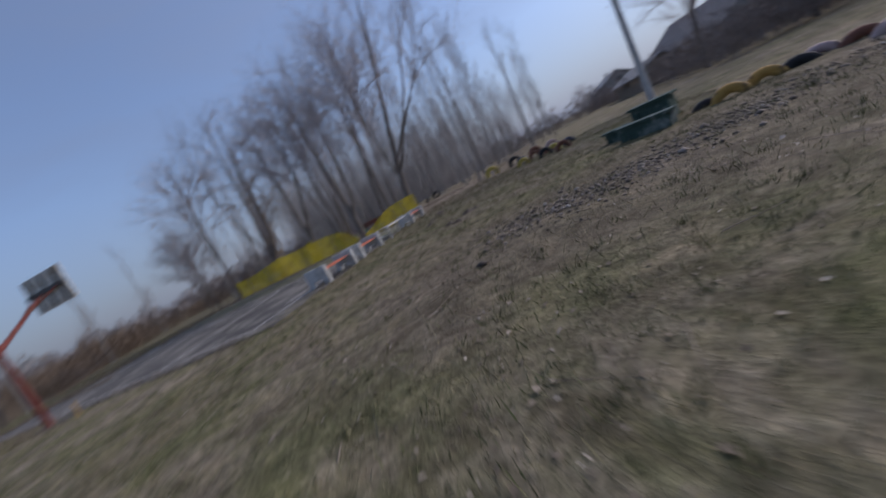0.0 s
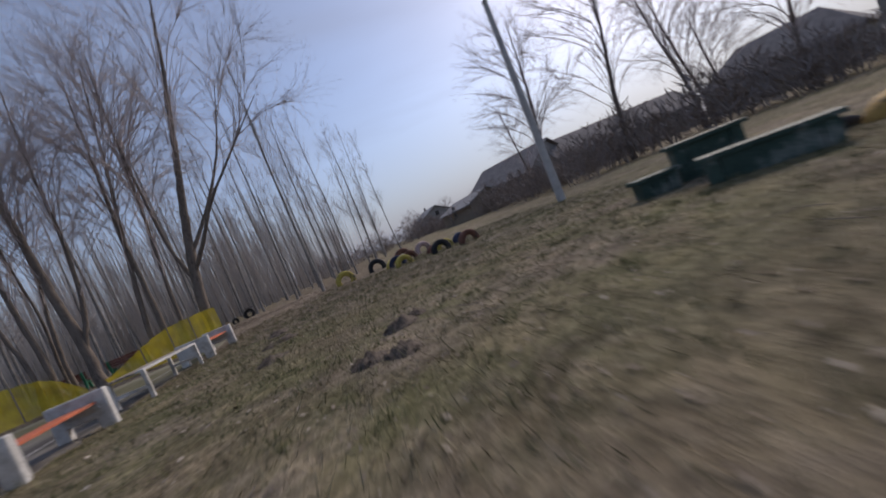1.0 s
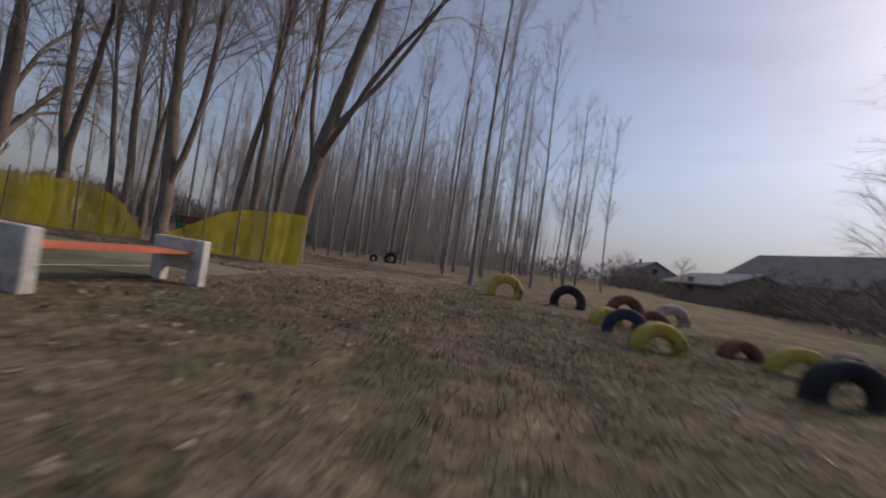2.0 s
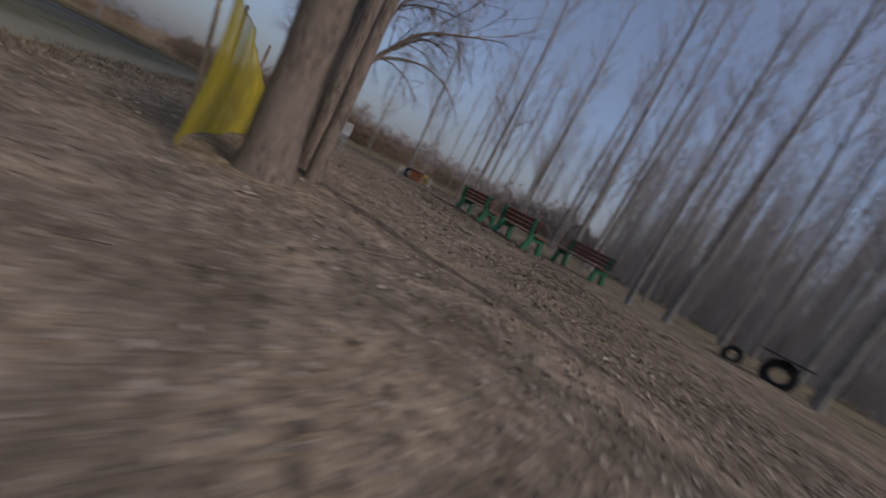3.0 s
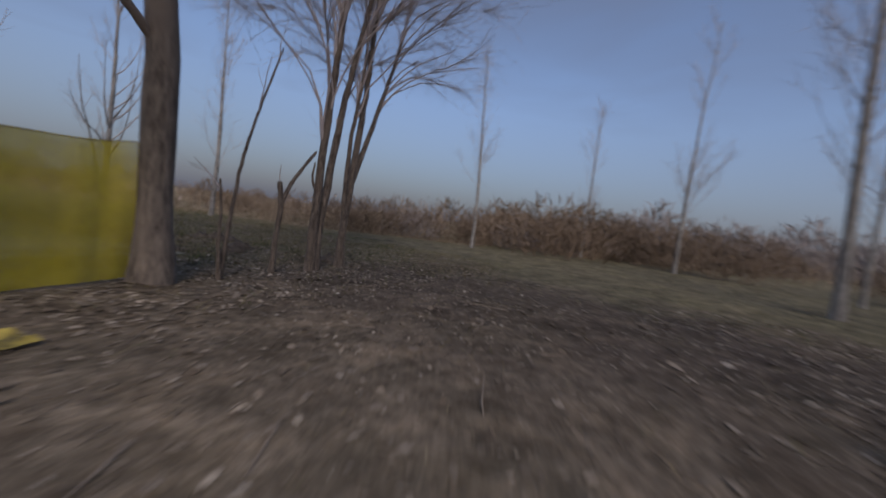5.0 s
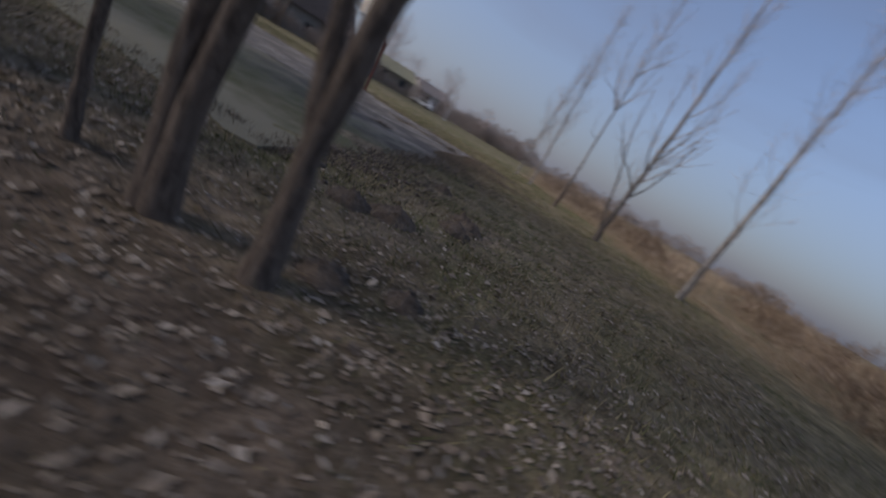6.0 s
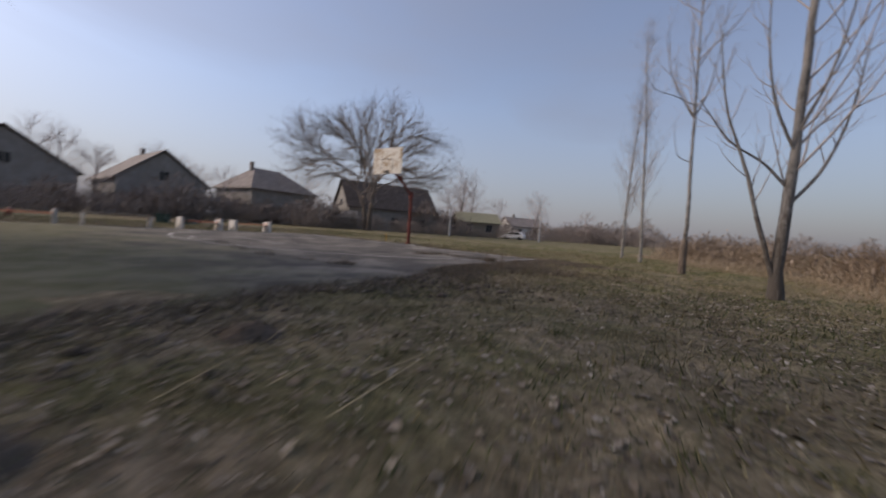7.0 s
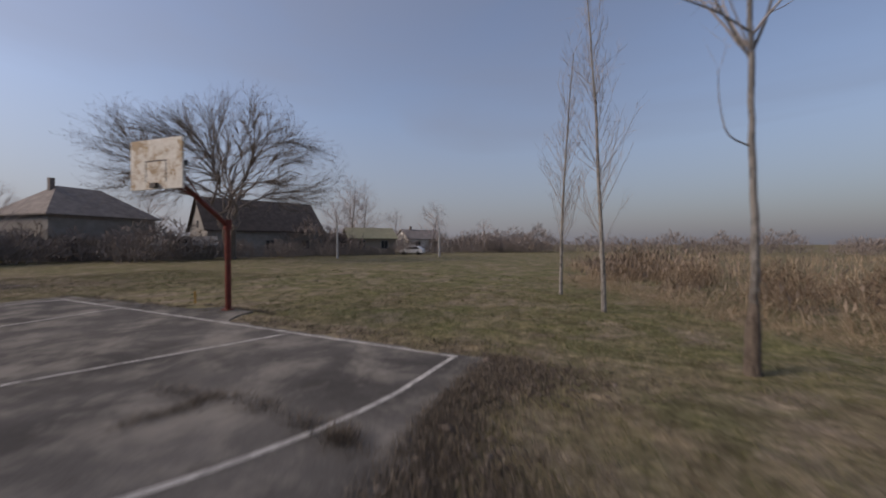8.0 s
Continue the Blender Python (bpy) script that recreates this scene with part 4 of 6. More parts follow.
old_tree((-2.4, 16.95, 0), [
    ([(0, 0, -0.2), (0.0, 0, 0.9), (-0.05, 0, 1.85), (-0.12, -0.1, 2.7), (-0.2, -0.1, 4.0), (-0.5, 0.0, 6.5), (-0.6, 0.1, 9.0)], 0.155, 0.02, 0.5),
    ([(0.0, 0, 1.6), (0.12, -0.1, 2.1), (0.5, -0.2, 3.0), (1.1, -0.3, 4.6), (1.5, -0.3, 7.0)], 0.12, 0.02, 0.4),
    ([(-0.15, -0.1, 2.9), (-0.5, 0.1, 3.4), (-1.0, 0.3, 4.0)], 0.06, 0.012, 0.3)],
    "forked bare tree with smooth grey-brown trunk holding the net", 16)


def snapped_tree():
    rng = np.random.default_rng(17)
    pts = smooth_line([(0, 0, -0.2), (0.02, 0, 0.8), (-0.05, 0, 1.4), (-0.06, 0, 1.72)], 12)
    trunk = [(pts, flare(pts, 0.125, 0.1, 1.4, 0.15, rng), 11)]
    a = smooth_line([(-0.03, -0.02, 1.6), (-0.02, -0.12, 1.95), (0.0, -0.22, 2.35), (0.05, -0.45, 2.95)], 9)
    b = smooth_line([(-0.05, 0.02, 1.55), (0.0, 0.2, 1.82), (0.02, 0.3, 1.98), (0.02, 0.36, 2.15)], 7)
    c = smooth_line([(0.03, -0.38, 2.8), (0.1, -0.5, 3.3), (0.2, -0.55, 4.2), (0.3, -0.4, 5.6)], 9)
    ob = thing("snapped_tree", pose(-5.0, 16.65, 0), "snapped tree trunk with pale torn wood and stub limbs", "tree", "old trees along the net")
    v, f = tubes(trunk + [(a, np.linspace(0.075, 0.042, 9) * (1 + rng.normal(0, 0.14, 9)), 9), (b, np.linspace(0.07, 0.04, 7) * (1 + rng.normal(0, 0.14, 7)), 9)])
    part_mesh("trunk", raw_mesh("trunk", v, f, M_RAW, True), ob, "pale torn wood with the bark stripped off")
    crown = [(c, np.linspace(0.05, 0.012, 9), 7)]
    sprout(rng, crown, c, np.linspace(0.05, 0.012, 9), SPARSE, 0.2)
    v, f = tubes(crown)
    part_mesh("crown", raw_mesh("crown", v, f, M_TWIG, True), ob)
    for i in range(14):
        an = i * 0.7
        p = Vector((0.05, -0.45, 2.9)) if i % 3 == 0 else Vector((0.02, 0.35, 2.1)) if i % 3 == 1 else Vector((0.07 * math.cos(an), 0.07 * math.sin(an), 1.66))
        part("splinter", rod(bmesh.new(), p, p + Vector((rng.normal(0, 0.05), rng.normal(0, 0.05), rng.uniform(0.1, 0.3))), 0.022, 0.003, 5), M_RAW, ob)


snapped_tree()
old_tree((-5.9, 17.0, 0), [
    ([(0, 0, -0.2), (0.0, 0, 0.8), (0.02, 0, 1.7), (0.5, -0.05, 2.6), (0.75, -0.1, 4.0), (1.0, -0.2, 6.2), (1.5, -0.3, 9.0)], 0.27, 0.025, 0.4),
    ([(-0.05, 0, 1.5), (0.0, 0.1, 2.6), (0.1, 0.1, 4.6), (0.0, 0.2, 7.0), (0.2, 0.2, 10.0)], 0.14, 0.02, 0.35),
    ([(-0.1, 0, 1.4), (-0.3, 0.45, 2.4), (-0.5, 1.1, 3.4), (-0.7, 2.1, 4.6), (-0.9, 3.5, 5.2), (-1.1, 5.0, 5.7)], 0.125, 0.014, 0.3),
    ([(-0.5, 1.0, 3.3), (-0.7, 1.8, 3.75), (-0.9, 2.9, 4.0), (-1.2, 4.0, 3.7), (-1.4, 4.7, 3.1)], 0.055, 0.007, 0.15),
    ([(-0.6, 1.5, 3.9), (-1.3, 2.2, 4.6), (-2.2, 3.2, 4.9), (-3.4, 4.2, 4.6)], 0.055, 0.008, 0.2),
    ([(-0.2, 0.15, 2.0), (-0.5, 0.7, 3.0), (-1.0, 1.3, 3.5), (-1.7, 2.2, 3.5), (-2.3, 3.1, 3.0)], 0.05, 0.007, 0.2),
    ([(-0.3, 0.1, 2.2), (-0.5, 0.7, 4.2), (-0.8, 1.6, 5.6), (-1.1, 3.0, 6.6), (-1.3, 4.4, 7.0)], 0.1, 0.013, 0.3),
    ([(-0.1, 0, 1.5), (-0.6, 0.05, 2.6), (-1.2, 0.1, 3.8), (-1.9, 0.2, 5.4), (-2.4, 0.3, 7.6)], 0.1, 0.014, 0.35)],
    "large old bare tree with limbs drooping over the path", 18, twig=M_TWIGDARK, sprays=(2, 3, 4, 5, 6))
old_tree((-9.12, 15.75, 0), [
    ([(0, 0, -0.2), (0.0, 0, 1.0), (0.05, 0, 2.2), (0.1, 0.0, 3.4), (0.05, 0.1, 5.5), (0.3, 0.1, 8.5)], 0.15, 0.02, 0.45),
    ([(0.05, 0, 2.6), (-0.3, 0.2, 3.6), (-0.7, 0.3, 5.2), (-1.0, 0.4, 7.6)], 0.085, 0.015, 0.3),
    ([(0.05, 0, 2.0), (0.5, 0.05, 2.35), (0.9, 0.1, 2.4), (1.2, 0.1, 2.3)], 0.045, 0.012, 0.6)],
    "upright bare tree where the net ends", 19)
old_tree((-9.76, 15.73, 0), [
    ([(0, 0, -0.2), (-0.03, 0, 0.35), (-0.08, 0, 0.8), (-0.2, -0.05, 1.5), (-0.4, -0.1, 2.2), (-0.7, -0.1, 3.2)], 0.034, 0.012, 0.6),
    ([(0.03, 0.05, -0.2), (0.08, 0.05, 0.4), (0.06, 0, 0.9), (0.1, 0, 1.25)], 0.028, 0.014, 0.4)],
    "thin leaning sapling with cut side shoots on leaf litter", 20, SPARSE, bark=M_BARKDARK, scale=0.8)
old_tree((-10.44, 15.64, 0), [
    ([(0, 0, -0.2), (-0.02, 0, 0.5), (-0.06, 0, 1.05), (-0.02, -0.02, 1.42)], 0.042, 0.04, 1.0),
    ([(-0.05, 0, 1.02), (-0.2, 0, 1.38), (-0.42, -0.02, 1.68), (-0.7, -0.05, 2.02)], 0.036, 0.024, 1.0)],
    "lopped young tree stub with one long curved branch", 21, SPARSE, bark=M_BARKDARK, scale=0.76)
old_tree((-11.07, 15.61, 0), [
    ([(0.03, 0, -0.2), (0.02, 0, 0.5), (0.0, 0, 1.5), (-0.06, 0, 2.6), (-0.2, 0, 4.6), (-0.3, 0.1, 7.5)], 0.082, 0.02, 0.5),
    ([(-0.07, -0.02, -0.2), (-0.1, -0.02, 0.6), (-0.24, -0.05, 1.5), (-0.38, -0.05, 2.6), (-0.8, 0, 5.0), (-1.1, 0.1, 7.5)], 0.078, 0.02, 0.5),
    ([(0.06, 0, 1.3), (0.14, 0, 1.45), (0.13, 0, 1.75)], 0.025, 0.012, 1.0)],
    "two smooth grey-brown trunks rising from one root", 22, bark=M_BARKDARK, scale=0.8)
old_tree((-11.72, 15.5, 0), [
    ([(0, 0, -0.2), (0.0, 0, 0.7), (-0.04, 0, 1.25), (-0.1, 0, 1.9), (-0.18, 0, 2.8), (-0.3, 0, 5.0), (-0.3, 0.1, 7.5)], 0.085, 0.018, 0.5),
    ([(-0.06, 0, 1.5), (-0.25, 0, 2.0), (-0.6, 0, 3.0), (-1.1, 0, 4.6), (-1.4, 0, 6.4)], 0.055, 0.014, 0.45),
    ([(-0.03, 0, 0.6), (0.1, 0.05, 1.3), (0.1, 0.05, 2.2), (0.0, 0.1, 3.6), (0.1, 0.1, 5.5)], 0.05, 0.014, 0.4)],
    "forked bare tree with split bark at the edge of the litter", 23, bark=M_BARKDARK, scale=0.8)


# ---- slender poplars ----
def poplar_parts(seed, H, r, clear, spread=0.2, per=2.2, angle=34):
    rng = np.random.default_rng(seed)
    pts, _ = grow(rng, (0, 0, -0.2), (0, 0, 1), H, r, 0.01, 16, 0.05, 0.12)
    rad = flare(pts, r, 0.012, 1.3, 0.03, rng)
    crown = []
    sprout(rng, crown, pts, rad, [(per, spread, angle, 0.4, 0.35, 3), (1.3, 0.42, 36, 0.3, 0.25, 3)], clear, 0.4)
    return [(pts, rad, 9)], crown


def poplar(seed, H, r, clear, m, label, group, bark=None, kw_fine=(11.0, 0.55, 0.0034), **kw):
    t, c = poplar_parts(seed, H, r, clear, **kw)
    return tree_thing("poplar", m, t, c, bark or M_POPLAR, M_PTWIG, label, "tree", group, kw_fine)


ROW_LABEL = "young bare poplar with pale bark along the reed edge"
poplar(31, 8.1, 0.058, 0.22, pose(-7.12, -7.05, 0), ROW_LABEL, "poplars along the reeds", spread=0.21, per=10, angle=38, kw_fine=(8.0, 0.45, 0.003))
poplar(32, 8.8, 0.062, 0.2, pose(-8.72, -4.1, 0), ROW_LABEL, "poplars along the reeds", spread=0.21, per=10, angle=38, kw_fine=(8.0, 0.45, 0.003))
clubbed = row_tree("poplar", (-10.88, 0.04, 0), [
    ([(0, 0, -0.2), (0.0, 0, 0.3), (-0.02, 0, 1.6), (0.03, 0, 3.0), (0.04, 0, 4.1), (0.08, 0, 5.3), (0.12, 0, 8.4)], 0.058, 0.012, 0.5),
    ([(0.05, 0, 4.15), (0.3, 0.12, 4.6), (0.62, 0.25, 5.3), (0.8, 0.3, 6.8)], 0.02, 0.005, 0.15),
    ([(0.05, 0, 4.2), (-0.15, -0.12, 4.75), (-0.3, -0.2, 5.6), (-0.45, -0.25, 7.2)], 0.022, 0.005, 0.15),
    ([(0.05, 0, 4.5), (0.5, 0.3, 4.75), (0.95, 0.55, 4.95), (1.25, 0.7, 5.6)], 0.016, 0.004, 0.2),
    ([(0.04, 0, 3.0), (0.3, 0.15, 3.15), (0.4, 0.2, 3.5), (0.44, 0.24, 4.0)], 0.012, 0.004, 0.9)],
    "poplar with pale upper bark and dark swollen foot", 33, [(4.0, 0.3, 42, 0.45, 0.35, 4), (2.5, 0.4, 40, 0.3, 0.2, 3)], M_POPLARFOOT, M_PTWIG, "poplars along the reeds")
foot = smooth_line([(0, 0, -0.2), (0.0, 0, 0.3), (0.0, 0, 0.6), (-0.01, 0, 0.95)], 9)
v, f = tubes([(foot, np.array([0.115, 0.11, 0.1, 0.096, 0.09, 0.094, 0.084, 0.072, 0.057]), 11)])
part_mesh("swollen_foot", raw_mesh("swollen_foot", v, f, M_BARKDARK, True), clubbed, "dark swollen bark round the foot")
row_tree("poplar", (-12.92, 4.1, 0), [
    ([(0, 0, -0.2), (0.0, 0, 0.8), (-0.03, 0, 1.7), (-0.06, 0, 3.0), (-0.08, 0, 5.0), (0.0, 0, 9.0)], 0.09, 0.014, 0.2),
    ([(0.04, 0.02, 0.3), (0.3, 0.18, 1.2), (0.52, 0.32, 2.05), (0.8, 0.48, 2.9), (0.98, 0.6, 4.2)], 0.04, 0.008, 0.3),
    ([(-0.03, 0, 1.72), (0.33, 0.2, 2.15), (0.7, 0.42, 2.42), (1.15, 0.7, 3.1)], 0.026, 0.006, 0.25),
    ([(-0.04, 0, 1.5), (-0.35, -0.15, 2.0), (-0.6, -0.3, 2.8), (-0.75, -0.35, 4.0)], 0.03, 0.006, 0.25),
    ([(-0.05, 0, 2.3), (0.2, 0.3, 2.9), (0.35, 0.55, 3.7), (0.4, 0.65, 4.8)], 0.026, 0.006, 0.25),
    ([(-0.05, 0, 2.6), (-0.3, 0.25, 3.2), (-0.5, 0.4, 4.2), (-0.55, 0.45, 5.4)], 0.024, 0.006, 0.25)],
    "stout branching poplar with a thin second stem", 34, [(5.0, 0.2, 44, 0.5, 0.4, 4), (2.4, 0.4, 40, 0.35, 0.25, 3)], M_POPLARFOOT, M_PTWIG, "poplars along the reeds")
poplar(35, 8.0, 0.085, 0.2, pose(-15.25, 6.0, 0), ROW_LABEL, "poplars along the reeds", spread=0.2, per=7)
poplar(36, 7.0, 0.07, 0.25, pose(-25.5, 16.6, 0), ROW_LABEL, "poplars along the reeds", spread=0.18, per=7)
poplar(37, 7.5, 0.07, 0.25, pose(-20.7, 13.5, 0), ROW_LABEL, "poplars along the reeds", spread=0.18, per=7)

WOOD = "slender bare poplar trunk in the plantation"
kinds = [poplar(41 + i, H, r, c, pose(*p, 0), WOOD, "poplar plantation", per=3.6, spread=s * 1.05, angle=42) for i, (H, r, c, p, s) in enumerate((
    (13.5, 0.08, 0.3, (8.85, 21.0), 0.2), (14.5, 0.075, 0.35, (6.9, 25.2), 0.18), (11.0, 0.06, 0.28, (10.6, 25.1), 0.22), (15.0, 0.09, 0.3, (1.0, 27.2), 0.17), (12.5, 0.1, 0.2, (-7.6, 23.95), 0.22)))]
rng = np.random.default_rng(77)
spots = [(-0.8, 27.5), (1.1, 25.7), (-9.3, 27.4), (-12.6, 26.3), (-16.5, 30.8), (-11.6, 31.2), (-12.0, 28.6), (-15.2, 25.8), (-4.4, 28.4), (-2.2, 29.6), (-6.3, 30.2), (-8.4, 29.4), (2.4, 30.4), (0.2, 30.6), (-14.3, 28.0), (-19.6, 26.2), (-0.9, 34.0), (4.4, 27.4), (6.4, 29.6), (8.2, 28.0), (-3.2, 26.6), (3.6, 29.0), (5.0, 32.5), (-18.5, 29.0), (-17.0, 22.6), (-21.5, 24.4), (-24.0, 20.2), (-26.0, 27.0)]
for gx in range(-11, 6):
    for gy in range(0, 10):
        x, y = gx * 2.7 + (gy % 2) * 1.2 + rng.normal(0, 0.8), 31.5 + gy * 3.2 + rng.normal(0, 0.9)
        if all(math.hypot(x - a, y - b) > 1.5 for a, b in spots) and rng.random() < (0.75 if x < -3 else 0.5):
            spots.append((x, y))
for x, y in spots:
    s = rng.uniform(0.62, 1.15)
    copy_thing(kinds[int(rng.integers(0, 5))], pose(x, y, 0, rng.normal(0, 1.2), rng.normal(0, 1.2), rng.uniform(0, 360)) @ Matrix.Scale(s, 4))


# ---- green benches on the leaf-strewn path ----
def park_bench(m, label):
    """Local x along the bench, the back at y = 0 leaning to -y, the seat towards +y."""
    ob = thing("park_bench", m, label, "bench", "green benches on the path")
    for x in (0.06, 1.53):
        thing_part(ob, x)
    for i, (y, z) in enumerate(((-0.035, 0.80), (-0.015, 0.68), (0.005, 0.56))):
        bm = bmesh.new()
        box(bm, -0.08, -0.018, -0.048, 1.67, 0.018, 0.048, 0.006, Matrix.Translation((0, y + 0.045, z)) @ pose(0, 0, 0, 10))
        part("back_plank", bm, M_PLANK, ob)
    for i in range(4):
        bm = bmesh.new()
        box(bm, -0.08, 0.13 + i * 0.105, 0.425, 1.67, 0.222 + i * 0.105, 0.46, 0.006)
        part("seat_plank", bm, M_PLANK, ob)
    return ob


def thing_part(ob, x):
    bm = bmesh.new()
    for prof in ([(-0.14, -0.05), (0.02, -0.05), (0.15, 0.30), (0.14, 0.42), (0.08, 0.60), (0.04, 0.87), (-0.09, 0.87), (-0.07, 0.55), (-0.03, 0.40), (-0.02, 0.30)],
                 [(0.08, 0.30), (0.50, 0.30), (0.56, 0.42), (0.06, 0.42)],
                 [(0.47, -0.05), (0.63, -0.05), (0.54, 0.31), (0.40, 0.31)]):
        prism(bm, prof, -0.048, 0.048, 0.008, pose(x, 0, 0, 0, 0, 90) @ Matrix.Diagonal((1, 1, 1, 1)))
    return part("end_frame", bm, M_GREEN, ob, "green painted cast end frame")


park_bench(pose(-4.5, 22.5, 0, 0, 0, 15), "green-framed bench with red-brown planks on fallen leaves")
park_bench(pose(-2.0, 23.03, 0, 0, 0, 11), "green-framed bench with red-brown planks beside its twin")
park_bench(pose(-0.45, 26.1, 0, 0, 0, 196), "green-framed bench facing the other benches across the leaves")


# ---- metal bin on legs ----
def bin_on_legs():
    ob = thing("metal_bin", pose(-3.75, 18.05, -0.02, 0, 0, 14) @ Matrix.Diagonal((0.87, 0.87, 0.92, 1)), "blue-grey sheet metal bin on four thin legs", "bin")
    bm = bmesh.new()
    lo, hi, top = (0.17, 0.13, 0.50), (0.245, 0.19, 0.62), (0.245, 0.19, 1.0)
    rings = []
    for a, b, z in (lo, hi, top):
        rings.append([bm.verts.new((sx * a, sy * b, z)) for sx, sy in ((-1, -1), (1, -1), (1, 1), (-1, 1))])
    bm.faces.new(rings[0][::-1])
    for r0, r1 in zip(rings, rings[1:]):
        for i in range(4):
            bm.faces.new((r0[i], r0[(i + 1) % 4], r1[(i + 1) % 4], r1[i]))
    inner = [bm.verts.new((v.co.x * 0.93, v.co.y * 0.9, 1.0)) for v in rings[2]]
    deep = [bm.verts.new((v.co.x * 0.9, v.co.y * 0.88, 0.7)) for v in rings[2]]
    for i in range(4):
        j = (i + 1) % 4
        bm.faces.new((rings[2][i], rings[2][j], inner[j], inner[i]))
        bm.faces.new((inner[i], inner[j], deep[j], deep[i]))
    bm.faces.new(deep)
    part("tub", bm, M_GREY, ob)
    for sx in (-0.84, 0.84):
        for sy in (-1, 1):
            part("leg", rod(bmesh.new(), (sx * 0.24, sy * 0.15, -0.05), (sx * 0.24, sy * 0.15, 0.6), 0.018, None, 8), M_GREY, ob)
        part("stretcher", rod(bmesh.new(), (sx * 0.24, -0.15, 0.42), (sx * 0.24, 0.15, 0.42), 0.013, None, 6), M_GREY, ob)
    part("stretcher", rod(bmesh.new(), (-0.2, -0.15, 0.42), (0.2, -0.15, 0.42), 0.013, None, 6), M_GREY, ob)


bin_on_legs()


# ---- tyre sculptures ----
def toy_tyre(ob, name, m, R, mat, label=""):
    me = tyre_mesh(R, R * 0.28, mat)
    p = part_mesh(name, me, ob, label)
    p.matrix_basis = m
    return p


def tyre_train():
    ob = thing("tyre_train", pose(-9.35, 21.65, 0, 0, 0, 72) @ Matrix.Scale(0.87, 4), "play train of painted tyres, a wooden box and striped posts", "play figure")
    bm = bmesh.new()
    box(bm, -0.28, -0.25, 0.05, 0.38, 0.25, 0.5, 0.02)
    part("wooden_box", bm, simple("brown_box_wood", (0.12, 0.05, 0.025), (0.24, 0.11, 0.06), 6, 40), ob)
    bm = bmesh.new()
    box(bm, -0.36, -0.3, 0.502, 0.46, 0.3, 0.54, 0.01)
    part("lid", bm, M_PLANK, ob)
    toy_tyre(ob, "front_tyre", pose(-0.42, 0.42, 0.24, 0, 0, -20), 0.3, TYRE["blue"])
    toy_tyre(ob, "rear_tyre", pose(0.35, 0.5, 0.2, 0, 0, 8), 0.34, TYRE["yellow"], "yellow painted tyre")
    for x, y in ((-0.75, 0.3), (-0.9, 0.2), (0.82, 0.35)):
        bm = rod(bmesh.new(), (x, y, -0.1), (x, y, 0.42), 0.05, 0.05, 10)
        part("post", bm, M_WHITE, ob, "white painted stub post")
    return ob


tyre_train()


def tyre_chair():
    ob = thing("play_seat", pose(3.3, 27.6, 0, 0, 0, 25), "black tyre seat with a dark board on top", "seat")
    toy_tyre(ob, "tyre", pose(0.2, 0, 0.24), 0.34, TYRE["black"])
    toy_tyre(ob, "small_tyre", pose(-0.65, 0.15, 0.14, 0, 0, 30), 0.22, TYRE["black"])
    bm = bmesh.new()
    box(bm, -0.25, -0.3, 0.585, 0.65, 0.3, 0.625, 0.01)
    part("board", bm, M_STEEL, ob)


tyre_chair()
sunk_tyre(-5.05, 23.95, "brown", 40, 0.4, 0.4, 0)


# ---- houses beyond the grass ----
def window(parent, m, w, h):
    bm = bmesh.new()
    box(bm, -w / 2 - 0.08, -0.06, -0.08, w / 2 + 0.08, 0.02, 0.0, 0, m)
    box(bm, -w / 2 - 0.08, -0.06, h, w / 2 + 0.08, 0.02, h + 0.08, 0, m)
    for s in (-1, 1):
        x = s * (w / 2 + 0.04)
        box(bm, x - 0.04, -0.06, 0, x + 0.04, 0.02, h, 0, m)
    box(bm, -0.025, -0.05, 0, 0.025, 0.0, h, 0, m)
    fr = part("window", bm, M_HUT, parent)
    bm = bmesh.new()
    box(bm, -w / 2, -0.02, 0, w / 2, 0.015, h, 0, m)
    part("pane", bm, M_PANE, fr)


